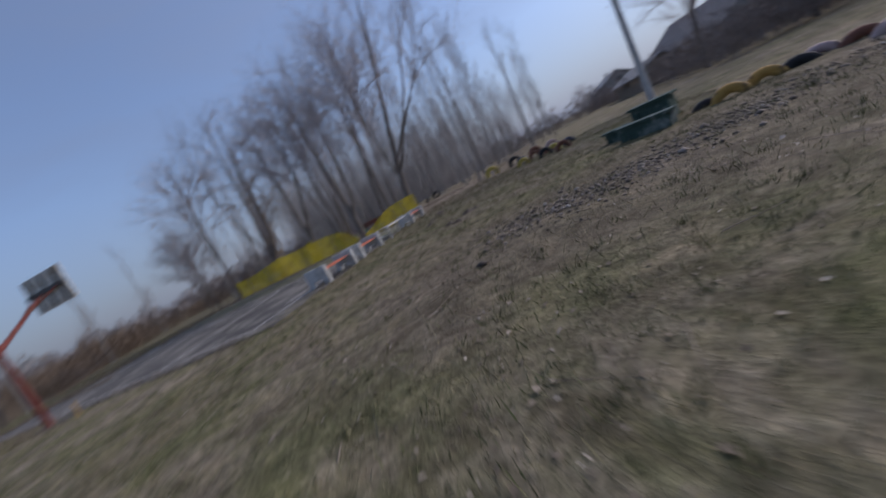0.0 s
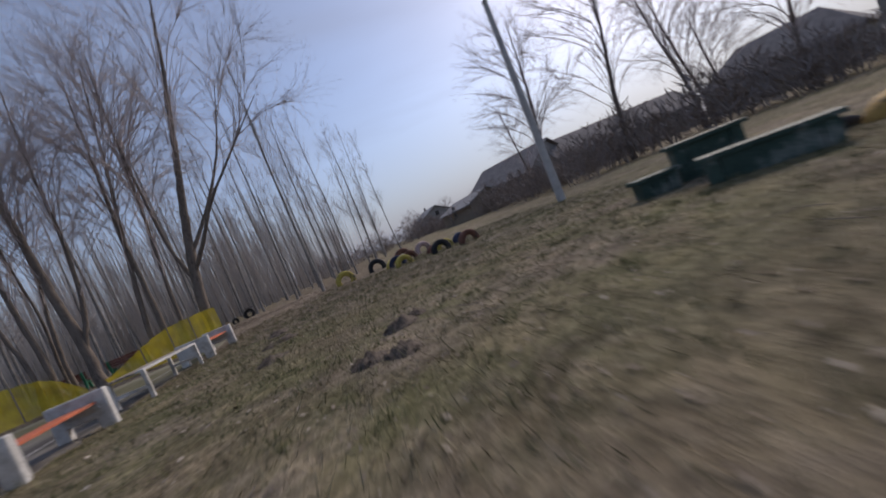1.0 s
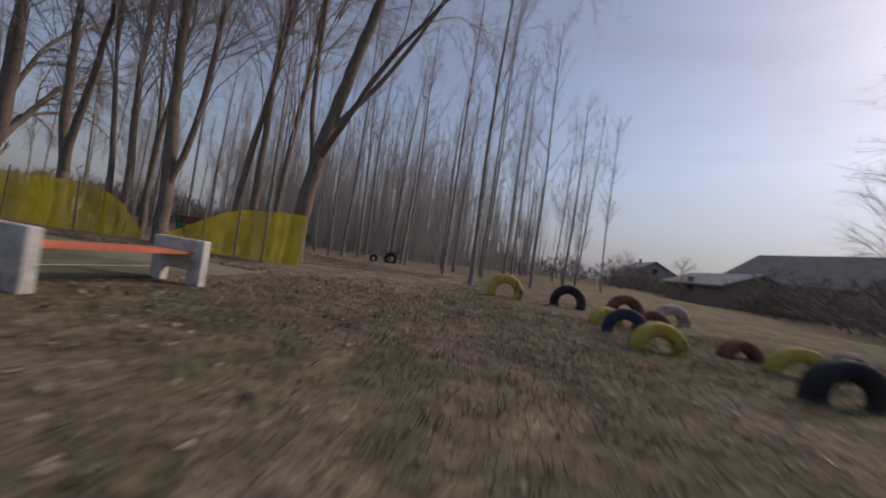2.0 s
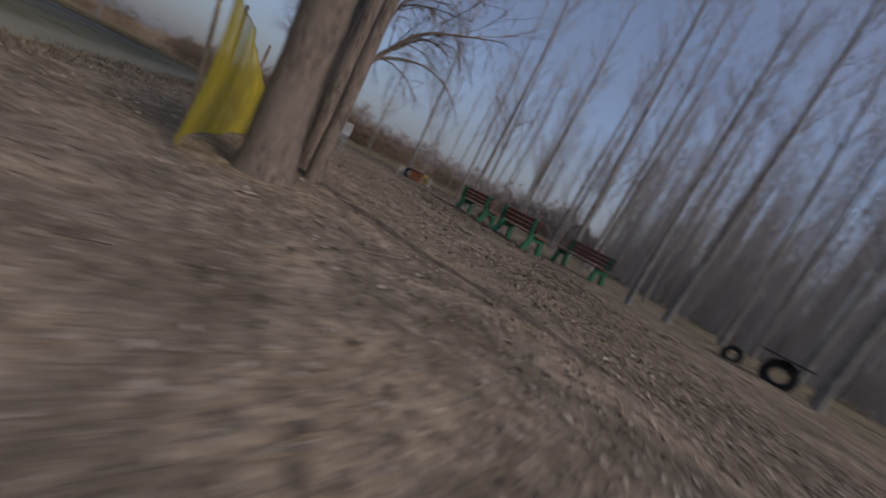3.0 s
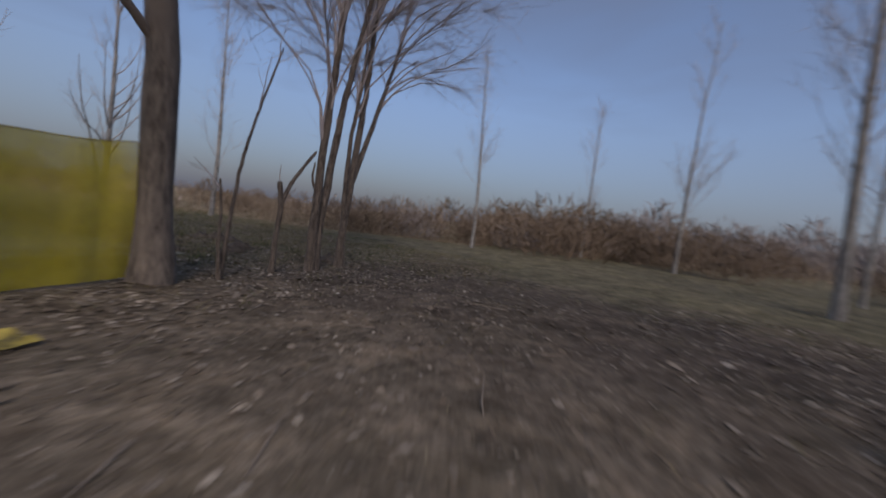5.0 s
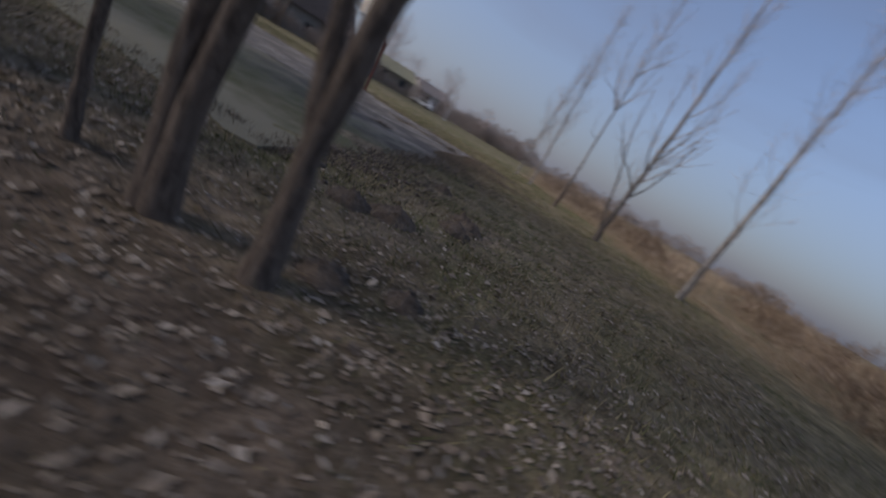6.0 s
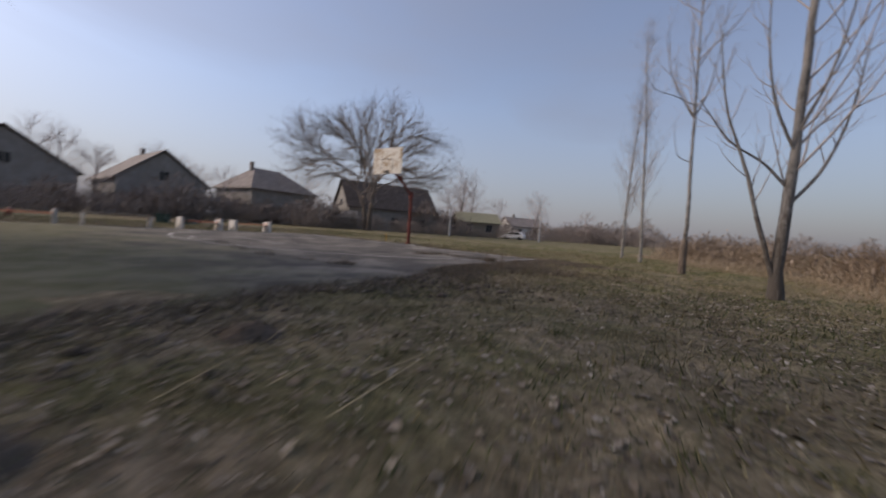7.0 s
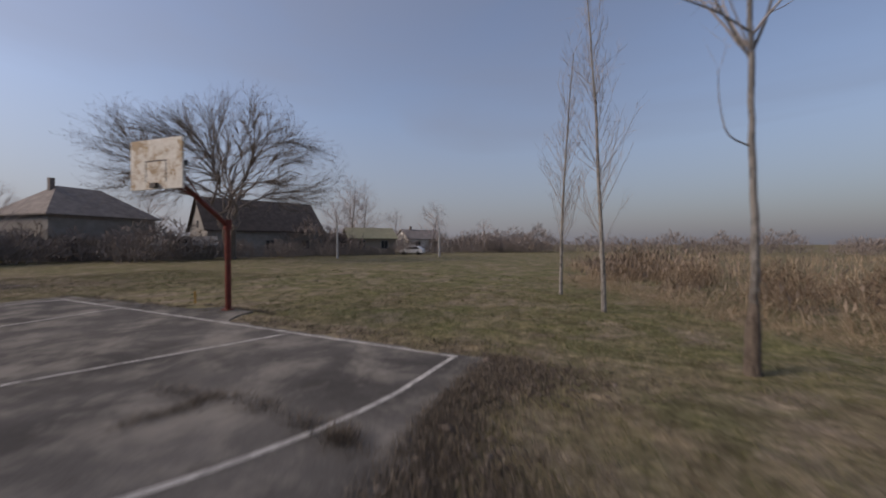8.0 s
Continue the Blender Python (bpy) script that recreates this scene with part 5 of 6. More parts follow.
def house(m, wide, deep, eaves, ridge, wall, roof, label, hip=0.0, chimney=True, windows=3, name="house"):
    """Ridge along local x; gables at both ends, or a hipped roof whose ridge stops short by hip."""
    ob = thing(name, m, label, "house", "houses beyond the field")
    w, d = wide / 2, deep / 2
    bm = bmesh.new()
    top = [(d, eaves), (0, ridge - 0.15), (-d, eaves)] if not hip else [(d, eaves), (-d, eaves)]
    prism(bm, [(-d, -0.3), (d, -0.3)] + top, -w, w, 0, pose(0, 0, 0, 0, 0, 90))
    part("wall", bm, wall, ob)
    k = (ridge - eaves) / d
    rf = None
    e = d + 0.45
    if hip:
        low = ridge - k * e
        for face in ([(-w - .4, -e, low), (w + .4, -e, low), (w - hip, 0, ridge), (-w + hip, 0, ridge)], [(w + .4, e, low), (-w - .4, e, low), (-w + hip, 0, ridge), (w - hip, 0, ridge)],
                     [(w + .4, -e, low), (w + .4, e, low), (w - hip, 0, ridge)], [(-w - .4, e, low), (-w - .4, -e, low), (-w + hip, 0, ridge)]):
            bm = bmesh.new()
            up = [bm.verts.new(Vector(c) + Vector((0, 0, 0.14))) for c in face]
            down = [bm.verts.new(c) for c in face]
            bm.faces.new(up)
            bm.faces.new(down[::-1])
            for i in range(len(up)):
                bm.faces.new((down[i], down[(i + 1) % len(up)], up[(i + 1) % len(up)], up[i]))
            rf = part("roof", bm, roof, ob)
    for s in () if hip else (-1, 1):
        bm = bmesh.new()
        prism(bm, [(0, ridge), (0, ridge + 0.16), (s * e, ridge - k * e + 0.16), (s * e, ridge - k * e)], -w - 0.4, w + 0.4, 0, pose(0, 0, 0, 0, 0, 90))
        rf = part("roof", bm, roof, ob)
    if chimney:
        bm = bmesh.new()
        box(bm, w * 0.45, -0.22, ridge - 0.9, w * 0.45 + 0.44, 0.22, ridge + 0.9)
        part("chimney", bm, M_ROOF, ob)
    for i in range(windows):
        x = (i + 0.5) / windows * wide - w
        window(ob, pose(x, -d, 1.0), 1.1, 1.3)
        window(ob, pose(x, d, 1.0, 0, 0, 180), 1.1, 1.3)
    for s in (-1, 1):
        window(ob, pose(s * w, -d * 0.4, 1.0, 0, 0, 90 * s), 1.1, 1.3)
        if ridge > 5.5 and not hip:
            window(ob, pose(s * w, 0, eaves + 0.1, 0, 0, 90 * s), 0.9, 1.0)
    return ob


house(pose(47.0, -14.0, 0, 0, 0, 100), 10.4, 9, 4.9, 7.9, M_HUT, M_ROOF, "grey plastered house with a broad hipped roof", hip=3.1)
house(pose(47.5, 0.5, 0, 0, 0, 4), 11, 9, 4.2, 7.7, M_HUT, M_ROOF, "dull plastered house with a dark tiled gable roof")
house(pose(52.0, 13.0, 0, 0, 0, 4), 12, 11, 4.4, 8.2, M_HUT, M_ROOF, "large dark-roofed house behind garden shrubs")
house(pose(36.0, 52.0, 0, 0, 0, 111), 12.5, 9, 2.9, 5.8, M_HUT, M_ROOF, "dark farmhouse with a worn tiled roof", chimney=False)
house(pose(48.0, 46.5, 0, 0, 0, 170), 19, 8, 2.9, 5.4, M_HUT, M_ROOF, "long low house behind garden hedges", chimney=False)
house(pose(27.5, 51.0, 0, 0, 0, 92), 13, 5, 1.8, 2.9, M_WOODPOST, M_ROOFGREY, "low wooden shed with a shallow grey roof", chimney=False, windows=1, name="shed")
house(pose(60.0, 33.0, 0, 0, 0, 111), 13, 9, 3.2, 6.3, M_HUT, M_ROOF, "broad farm building with a dark hipped roof", hip=3.0, chimney=False)
house(pose(32.0, 98.0, 0, 0, 0, 92), 14, 9, 3.2, 5.6, M_HUT, M_ROOFGREY, "distant grey house at the end of the row", windows=2)
# shade on the long walls is put in as darker plaster; the gable stays white
farm = house(pose(42.5, -33.5, 0, 0, 0, 72), 16, 9, 3.9, 8.2, M_HUT, M_ROOFDARK, "white house with shade-darkened long walls and a dark roof behind a wide tree")
bm = bmesh.new()
prism(bm, [(-4.45, 0), (4.45, 0), (4.45, 3.85), (0, 7.95), (-4.45, 3.85)], 8.004, 8.05, 0, pose(0, 0, 0, 0, 0, 90))
part("gable_plaster", bm, M_WHITEWALL, farm, "white plastered gable end")
# closed dark walls on these two draw the shade inside open fronts
house(pose(38.0, -43.5, 0, 0, 0, 60), 7, 5, 2.4, 3.5, M_WOODPOST, M_ROOFDARK, "lean-to between the house and shed, its open shade drawn as dark walls", chimney=False, windows=2, name="shed")
house(pose(32.5, -47.5, 0, 0, 0, 52), 7.6, 6, 2.8, 4.4, M_WOODPOST, M_ROOFYEL, "open shed with a yellowed roof, its inner shade drawn as dark walls", chimney=False, windows=2, name="shed")
house(pose(37.0, -72.0, 0, 0, 0, 60), 9, 7, 3.0, 5.0, M_WHITEWALL, M_ROOF, "small white house down the lane", windows=2)
house(pose(37.0, -19.5, 0, 0, 0, 60), 6, 3.5, 1.7, 2.5, M_WOODPOST, M_ROOFGREY, "low tumbledown wooden shed", chimney=False, windows=1, name="shed")


def car(m):
    ob = thing("car", m, "small white car parked by the sheds", "car")
    bm = bmesh.new()
    prism(bm, [(-2.0, 0.3), (2.0, 0.3), (2.02, 0.75), (1.2, 0.9), (0.6, 1.38), (-1.2, 1.42), (-1.85, 0.95), (-2.02, 0.8)], -0.82, 0.82, 0.06)
    part("body", bm, M_CARPAINT, ob)
    bm = bmesh.new()
    prism(bm, [(-1.55, 0.95), (1.0, 0.93), (0.55, 1.3), (-1.1, 1.33)], -0.835, 0.835, 0)
    part("side_window", bm, M_PANE, ob)
    for x in (-1.25, 1.25):
        for y in (-0.72, 0.72):
            part("wheel", rod(bmesh.new(), (x, y - 0.1, 0.31), (x, y + 0.1, 0.31), 0.31, None, 16), M_RUBBER, ob)


car(pose(25.0, -49.5, 0, 0, 0, 15))


# ---- round-crowned tree by the white house, and trees behind the pole ----
def spreading_tree(m, seed, height, radius, label, limbs=6):
    rng = np.random.default_rng(seed)
    trunk = []
    for s in range(2):
        pts = smooth_line([(s * 0.8, 0, -0.2), (s * 1.1 - 0.1, 0.1, height * 0.1), (s * 1.7 - 0.4, 0.1, height * 0.2)], 8)
        trunk.append((pts, flare(pts, 0.36, 0.27, 1.3, 0.04, rng), 12))
    crown = []
    for i in range(limbs):
        a, q = 2 * math.pi * (i + rng.uniform(-0.25, 0.25)) / limbs, (0.25 if i % 3 == 0 else 0.62)
        t = np.array([radius * q * math.cos(a), radius * q * math.sin(a), height * (0.72 if i % 3 == 0 else rng.uniform(0.45, 0.6))])
        crown.append(reach(rng, trunk[i % 2], t, 0.17, 0.045, 9, 7, 0.1, 0.25))
    crown += fill_crown(rng, crown, (0.5, 0.8, height * 0.42), (radius, radius, height * 0.56), ((100, 0.5, 0.85, 6, 5), (520, 0.55, 1.0, 4, 4), (2200, 0.6, 1.06, 3, 3)),
                        ((0.055, 0.02), (0.02, 0.009), (0.010, 0.005)), -0.3)
    return tree_thing("spreading_tree", m, trunk, crown, M_BARKDARK, M_TWIGDARK, label, fine=(3.4, 0.6, 0.009))


spreading_tree(pose(31.6, -21.8, 0), 51, 18.6, 12.6, "wide old bare tree with a domed twiggy crown", 11)


def yard_tree(m, seed, H, label):
    rng = np.random.default_rng(seed)
    pts, _ = grow(rng, (0, 0, -0.2), (0, 0, 1), H, 0.16, 0.02, 14, 0.1, 0.1)
    rad = flare(pts, 0.17, 0.015, 1.3, 0.03, rng)
    crown = fill_crown(rng, [(pts, rad, 10)], (0, 0, H * 0.6), (H * 0.36, H * 0.36, H * 0.46), ((26, 0.35, 0.9, 6, 4), (120, 0.4, 1.05, 4, 3), (420, 0.45, 1.15, 3, 3)), ((0.034, 0.012), (0.012, 0.005), (0.006, 0.003)), -0.6)
    return tree_thing("yard_tree", m, [(pts, rad, 10)], crown, M_BARK, M_TWIG, label, "tree", "trees by the houses", (4.0, 0.4, 0.0045))


yt = [yard_tree(pose(24.0, 23.5, 0), 61, 11.0, "bare yard tree with fine upswept twigs"), yard_tree(pose(28.4, 21.3, 0), 62, 13.5, "tall bare yard tree with open branches")]
for x, y, k, s in ((34.5, 21.5, 1, 0.95), (37.0, 17.0, 0, 0.9), (27.5, 32.0, 1, 0.6), (40.0, 6.5, 0, 0.6), (41.0, -6.0, 1, 0.5), (56.0, -5.0, 0, 0.8), (56.0, 8.0, 1, 0.75), (52.0, -24.0, 0, 0.8), (27.0, -60.0, 1, 0.7), (20.0, -70.0, 0, 0.6),
                   (24.0, 50.0, 0, 0.35), (21.0, 62.0, 1, 0.35), (17.0, 78.0, 0, 0.4), (24.0, 88.0, 1, 0.4), (46.0, -42.0, 1, 0.75), (36.0, 22.0, 1, 0.8), (63.0, 3.0, 0, 0.85), (62.0, -3.5, 1, 0.8), (60.0, -8.5, 0, 0.75), (64.0, 9.0, 1, 0.9), (37.6, -51.8, 0, 1.0), (38.6, -63.5, 1, 0.65), (35.0, -77.0, 0, 0.75), (44.0, 27.0, 0, 0.9), (36.0, -47.0, 1, 0.95), (40.5, -53.0, 0, 1.0), (35.0, -42.0, 0, 0.75)):
    copy_thing(yt[k], pose(x, y, 0, 0, 0, x * 37 % 360) @ Matrix.Scale(s, 4))


# ---- shrubs and scrub ----
def reed_edge(y):
    """x of the reeds' eastern edge at a y."""
    return np.interp(y, [-60, -30, -20, -9.5, -5.7, -2.5, -1.2, 3, 8, 12, 20, 40], [8, -3.0, -6.0, -9.0, -12.0, -13.7, -14.4, -16.2, -18.6, -22.5, -28, -35])


def shrub(m, seed, H, R, mat, label, name="shrub", stems=9, twigs=740, wide=0.024, group="scrub along the field"):
    """A thicket: bent stems and a cloud of short twigs that thins towards its edge."""
    rng = np.random.default_rng(seed)
    br = []
    for _ in range(stems):
        a, q = rng.uniform(0, 2 * math.pi), rng.random() ** 0.5 * R * 0.55
        t = rng.uniform(0.1, 0.75) * q / (R * 0.55) + 0.05
        bp, r = grow(rng, (q * math.cos(a), q * math.sin(a), -0.1), (t * math.cos(a), t * math.sin(a), 1), H * rng.uniform(0.6, 1.0), 0.03, 0.01, 5, 0.22, 0.05)
        br.append((bp, r, 4))
    v, f = tubes(br)
    a, q, z = rng.uniform(0, 2 * math.pi, twigs), rng.random(twigs) ** 0.5, rng.random(twigs) ** 0.8
    lump = 1 + 0.22 * np.sin(3 * a + seed) + 0.14 * np.sin(7 * a + 2 * seed)
    rr = q * R * lump * np.sqrt(np.clip(1.02 - z * z, 0, 1)) * (0.8 + 0.35 * z)
    p = np.stack([rr * np.cos(a), rr * np.sin(a), z * H * (0.82 + 0.2 * np.sin(2 * a + seed)) * (1.05 - 0.25 * q)], 1)
    d = np.stack([np.cos(a) * 0.5 * q, np.sin(a) * 0.5 * q, np.full(twigs, 0.8)], 1) + rng.normal(0, 0.45, (twigs, 3))
    d /= np.linalg.norm(d, axis=1)[:, None]
    side = np.cross(d, rng.normal(0, 1, (twigs, 3)))
    side *= wide / (np.linalg.norm(side, axis=1)[:, None] + 1e-9)
    L = rng.uniform(0.25, 0.75, twigs)[:, None]
    v2 = np.stack([p, p + d * L * 0.4 + side, p + d * L, p + d * L * 0.4 - side], 1).reshape(-1, 3)
    ob = new(name, raw_mesh(name, np.concatenate([v, v2]), np.concatenate([f, np.arange(4 * twigs).reshape(-1, 4) + len(v)]), mat, True))
    ob.matrix_basis = m
    return tagged(ob, label, "shrub", group)


SHRUB = "leafless tangled brown shrub"
sh = [shrub(pose(24.0, 20.0, 0), 71, 2.6, 2.2, M_SCRUB, SHRUB), shrub(pose(24.5, 27.0, 0), 72, 2.0, 2.6, M_SCRUB, SHRUB), shrub(pose(-22.5, 16.0, 0), 73, 2.3, 2.4, M_DRYBRUSH, "dry reddish-brown brush at the field edge")]
rng = np.random.default_rng(79)
spots = [(27 + max(0, 24 - y) * 0.42 + rng.uniform(-1.5, 3), y + rng.uniform(-1, 1), int(rng.integers(0, 2)), rng.uniform(0.8, 1.4) * (1.4 if y < 16 else 1.3 if y < 34 else 1)) for y in np.arange(-16, 95, 2.0)]
spots += [(33 + max(0, 24 - y) * 0.33 + rng.uniform(-1.5, 1.5), y, int(rng.integers(0, 2)), rng.uniform(1.0, 1.6) * (0.6 if y > 2 else 1)) for y in np.arange(-17, 50, 3.0)]
spots += [(x, y, k, s) for x, y, k, s in ((35.5, -15.0, 0, 1.9), (36.0, -17.5, 0, 2.1), (34.5, -19.5, 1, 1.5), (33.0, -13.0, 1, 1.3), (18.0, -84.0, 0, 2.3), (24.0, -74.0, 1, 1.6), (20.0, -72.0, 0, 1.3), (28.0, -78.0, 0, 1.7), (36.5, -24.5, 1, 1.2), (13.0, -78.0, 1, 1.5), (35.5, -37.0, 0, 2.6), (37.5, -41.0, 1, 2.6), (39.5, -11.0, 0, 1.7), (39.8, -7.5, 1, 1.6), (39.0, -15.0, 0, 1.8), (34.5, -31.5, 1, 1.2), (36.5, -34.5, 0, 1.3))]
spots += [(-9.6 + d * math.sin(radians(a)), 6.5 + d * math.cos(radians(a)), int(rng.integers(0, 2)), rng.uniform(1.5, 2.6)) for a, d in zip(np.arange(141, 168, 1.5), rng.uniform(78, 98, 18))]
spots += [(34 + rng.uniform(-2, 2) - max(0, -y - 24) * 0.32, y, int(rng.integers(0, 2)), rng.uniform(0.7, 1.3)) for y in np.arange(-75, -18, 3.4)]
spots += [(x, 66 + rng.uniform(-3, 5) + 0.1 * abs(x), int(rng.integers(0, 2)), rng.uniform(1.1, 1.8)) for x in np.arange(-40, 26, 3.2)]
spots += [(-24 - rng.uniform(0, 12), y, 2, rng.uniform(0.45, 0.95)) for y in np.arange(10, 42, 1.3)]
spots += [(-34 - rng.uniform(0, 22), y, int(rng.integers(0, 3)), rng.uniform(0.5, 0.9)) for y in np.arange(-50, 60, 4.0)]
spots += [(2 + d * math.cos(radians(a)), 21 + d * math.sin(radians(a)), int(rng.integers(0, 2)), rng.uniform(1.3, 2.1)) for a, d in zip(np.arange(112, 186, 1.6), rng.uniform(44, 60, 47))]
spots += [(-27.5 - rng.uniform(0, 3.5), y, 2, rng.uniform(0.75, 1.15)) for y in np.arange(11, 20.5, 0.9)]
spots += [(reed_edge(y) - rng.uniform(1.0, 6.0), y, 2, rng.uniform(0.3, 0.6)) for y in np.arange(-22, 6, 1.4)]
spots += [(x, y, k, s) for x, y, k, s in ((-18.3, 8.7, 2, 0.6), (-19.7, 9.5, 2, 0.75), (-21.0, 10.6, 1, 0.6), (-22.3, 11.4, 2, 0.85), (-23.4, 12.9, 2, 0.8), (-24.6, 13.9, 1, 0.7), (-20.6, 7.9, 2, 0.6), (-25.4, 15.3, 2, 0.9), (-22.0, 9.0, 2, 0.7), (-26.6, 17.0, 2, 0.85))]
spots += [(x, -70 - rng.uniform(0, 20), int(rng.integers(0, 2)), rng.uniform(1.3, 2.0)) for x in np.arange(-50, 24, 4.0)]
for x, y, k, s in spots:
    copy_thing(sh[k], pose(x, y, 0, 0, 0, rng.uniform(0, 360)) @ Matrix.Diagonal((s, s, s * rng.uniform(0.75, 1.1), 1)))


# ---- the rest of the wood, too deep in it to tell stem from stem ----
# distance haze put into the stem colour, paler than the bark itself
M_HAZESTEM = simple("haze_paled_stems", (0.40, 0.37, 0.34), (0.58, 0.54, 0.50), 2, 20, 0.95)


def far_wood():
    rng = np.random.default_rng(405)
    n = 1700
    y = rng.uniform(36, 84, n)
    x = rng.uniform(-1, 1, n) * (9 + (y - 36) * 0.55) - 6 - (y - 36) * 0.33
    ok = x > 3.0 - (y - 21.4) * 1.15
    x, y = x[ok], y[ok]
    n = len(x)
    H = rng.uniform(5, 14, n)
    base = np.stack([x, y, np.full(n, -0.1)], 1)
    tip = base + np.stack([rng.normal(0, 0.35, n), rng.normal(0, 0.35, n), H], 1)
    a = rng.uniform(0, math.pi, n)
    sd = np.stack([np.cos(a), np.sin(a), 0 * a], 1) * (0.02 + 0.0035 * H)[:, None]
    sd2 = np.stack([-np.sin(a), np.cos(a), 0 * a], 1) * (0.02 + 0.0035 * H)[:, None]
    V = [np.stack([base - s, base + s, tip + s * 0.15, tip - s * 0.15], 1).reshape(-1, 3) for s in (sd, sd2)]
    m = 52000
    i = rng.integers(0, n, m)
    t = rng.beta(2.0, 1.4, m)
    p = base[i] + (tip[i] - base[i]) * t[:, None]
    d = rng.normal(0, 0.55, (m, 3)) + [[0, 0, 1.0]]
    d /= np.linalg.norm(d, axis=1)[:, None]
    L = (H[i] * 0.12 * (1.3 - t) * rng.uniform(0.6, 1.5, m))[:, None]
    side = np.cross(d, rng.normal(0, 1, (m, 3)))
    side *= 0.011 / (np.linalg.norm(side, axis=1)[:, None] + 1e-9)
    V.append(np.stack([p, p + d * L * 0.35 + side, p + d * L, p + d * L * 0.35 - side], 1).reshape(-1, 3))
    V = np.concatenate(V)
    tagged(new("far_wood", raw_mesh("far_wood", V, np.arange(len(V)).reshape(-1, 4), M_HAZESTEM)), "dense bare grey-brown wood of thin young stems", "trees", kind="stuff")


far_wood()


# ---- reed bed ----
def reeds():
    rng = np.random.default_rng(83)
    n = 115000
    y = np.concatenate([rng.uniform(-26, 22, n * 2 // 3), rng.uniform(-55, 40, n - n * 2 // 3)])
    depth = np.concatenate([rng.gamma(1.3, 2.4, n * 2 // 3), rng.uniform(0, 42, n - n * 2 // 3)])
    x = reed_edge(y) - depth - rng.normal(0, 0.45, n) + 0.5 * np.sin(y * 0.9) + 0.4 * np.sin(y * 2.3)
    clump = 0.5 + 0.5 * np.sin(x * 1.3 + 1.9 * np.sin(y * 0.85)) * np.sin(y * 1.5 + 1.3 * np.sin(x * 0.8))
    gap = 0.5 + 0.5 * np.sin(y * 0.75 + 0.8 * np.sin(x * 0.5)) * np.sin(x * 0.55 + 1.1 * np.sin(y * 0.4))
    keep = rng.random(n) < (0.12 + 0.88 * clump ** 1.5) * (0.12 + 0.88 * gap ** 1.6)
    x, y, depth, clump = x[keep], y[keep], depth[keep], clump[keep]
    n = len(x)
    stand = np.exp(-((y + 17.0) / 4.0) ** 2) * (depth < 6)
    H = (0.12 + 0.62 * clump ** 1.4 + np.abs(rng.normal(0, 0.2, n))).clip(0.12) * np.clip(0.5 + depth * 0.12, 0.5, 1.0) * (1 + 0.9 * stand) * (1 + 1.1 * (y > 5))
    a, w = rng.uniform(0, 2 * math.pi, n), np.where(depth > 8, 0.014, 0.005) * rng.uniform(0.7, 1.5, n)
    lean = rng.normal(0, 0.2, (n, 2)) + 0.28 * np.stack([np.sin(x * 1.3), np.cos(y * 1.1)], 1)
    base = np.stack([x, y, np.full(n, -0.03)], 1)
    tip = base + np.stack([lean[:, 0] * H, lean[:, 1] * H, H], 1)
    sd = np.stack([np.cos(a) * w, np.sin(a) * w, 0 * a], 1)
    V = np.stack([base - sd, base + sd, tip + sd * 0.4, tip - sd * 0.4], 1).reshape(-1, 3)
    tagged(new("reed_bed", raw_mesh("reed_bed", V, np.arange(4 * n).reshape(-1, 4), M_REED)), "dense tawny dry reeds beside the mown grass", "reeds", kind="stuff")
    # side leaves low on the stalks
    k = rng.integers(0, n, 16000)
    h = rng.uniform(0.15, 0.8, len(k))
    p = base[k] + (tip[k] - base[k]) * h[:, None]
    d = np.stack([rng.normal(0, 1, len(k)), rng.normal(0, 1, len(k)), rng.uniform(0.3, 1.2, len(k))], 1)
    d /= np.linalg.norm(d, axis=1)[:, None]
    L = rng.uniform(0.25, 0.6, len(k))[:, None]
    side = np.cross(d, [[0, 0, 1.0]]) * 0.009
    q = p + d * L * 0.6
    e = p + d * L + np.array([[0, 0, -0.12]])
    V = np.stack([p - side, p + side, q + side, q - side, e], 1).reshape(-1, 3)
    i = np.arange(len(k))[:, None] * 5
    F = np.concatenate([i + [[0, 1, 2]], i + [[0, 2, 3]], i + [[3, 2, 4]]])
    tagged(new("reed_leaves", raw_mesh("reed_leaves", V, F, M_REED)), "papery dry reed leaves hanging from the stalks", "reeds", kind="stuff")
    sel = rng.random(n) < 0.03 + 0.35 * (stand > 0.3) + 0.06 * (depth > 5)
    t, m = tip[sel], int(sel.sum())
    u = np.stack([rng.normal(0, 0.06, m), rng.normal(0, 0.06, m), np.full(m, 0.24)], 1)
    s2 = np.stack([np.cos(a[sel]), np.sin(a[sel]), 0 * a[sel]], 1) * 0.035
    V = np.stack([t - u * 0.1, t + u * 0.45 + s2, t + u, t + u * 0.45 - s2], 1).reshape(-1, 3)
    tagged(new("reed_plumes", raw_mesh("reed_plumes", V, np.arange(m)[:, None] * 4 + [[0, 1, 2, 3]], M_PLUME)), "feathery brown reed plumes", "reeds", kind="stuff")


reeds()


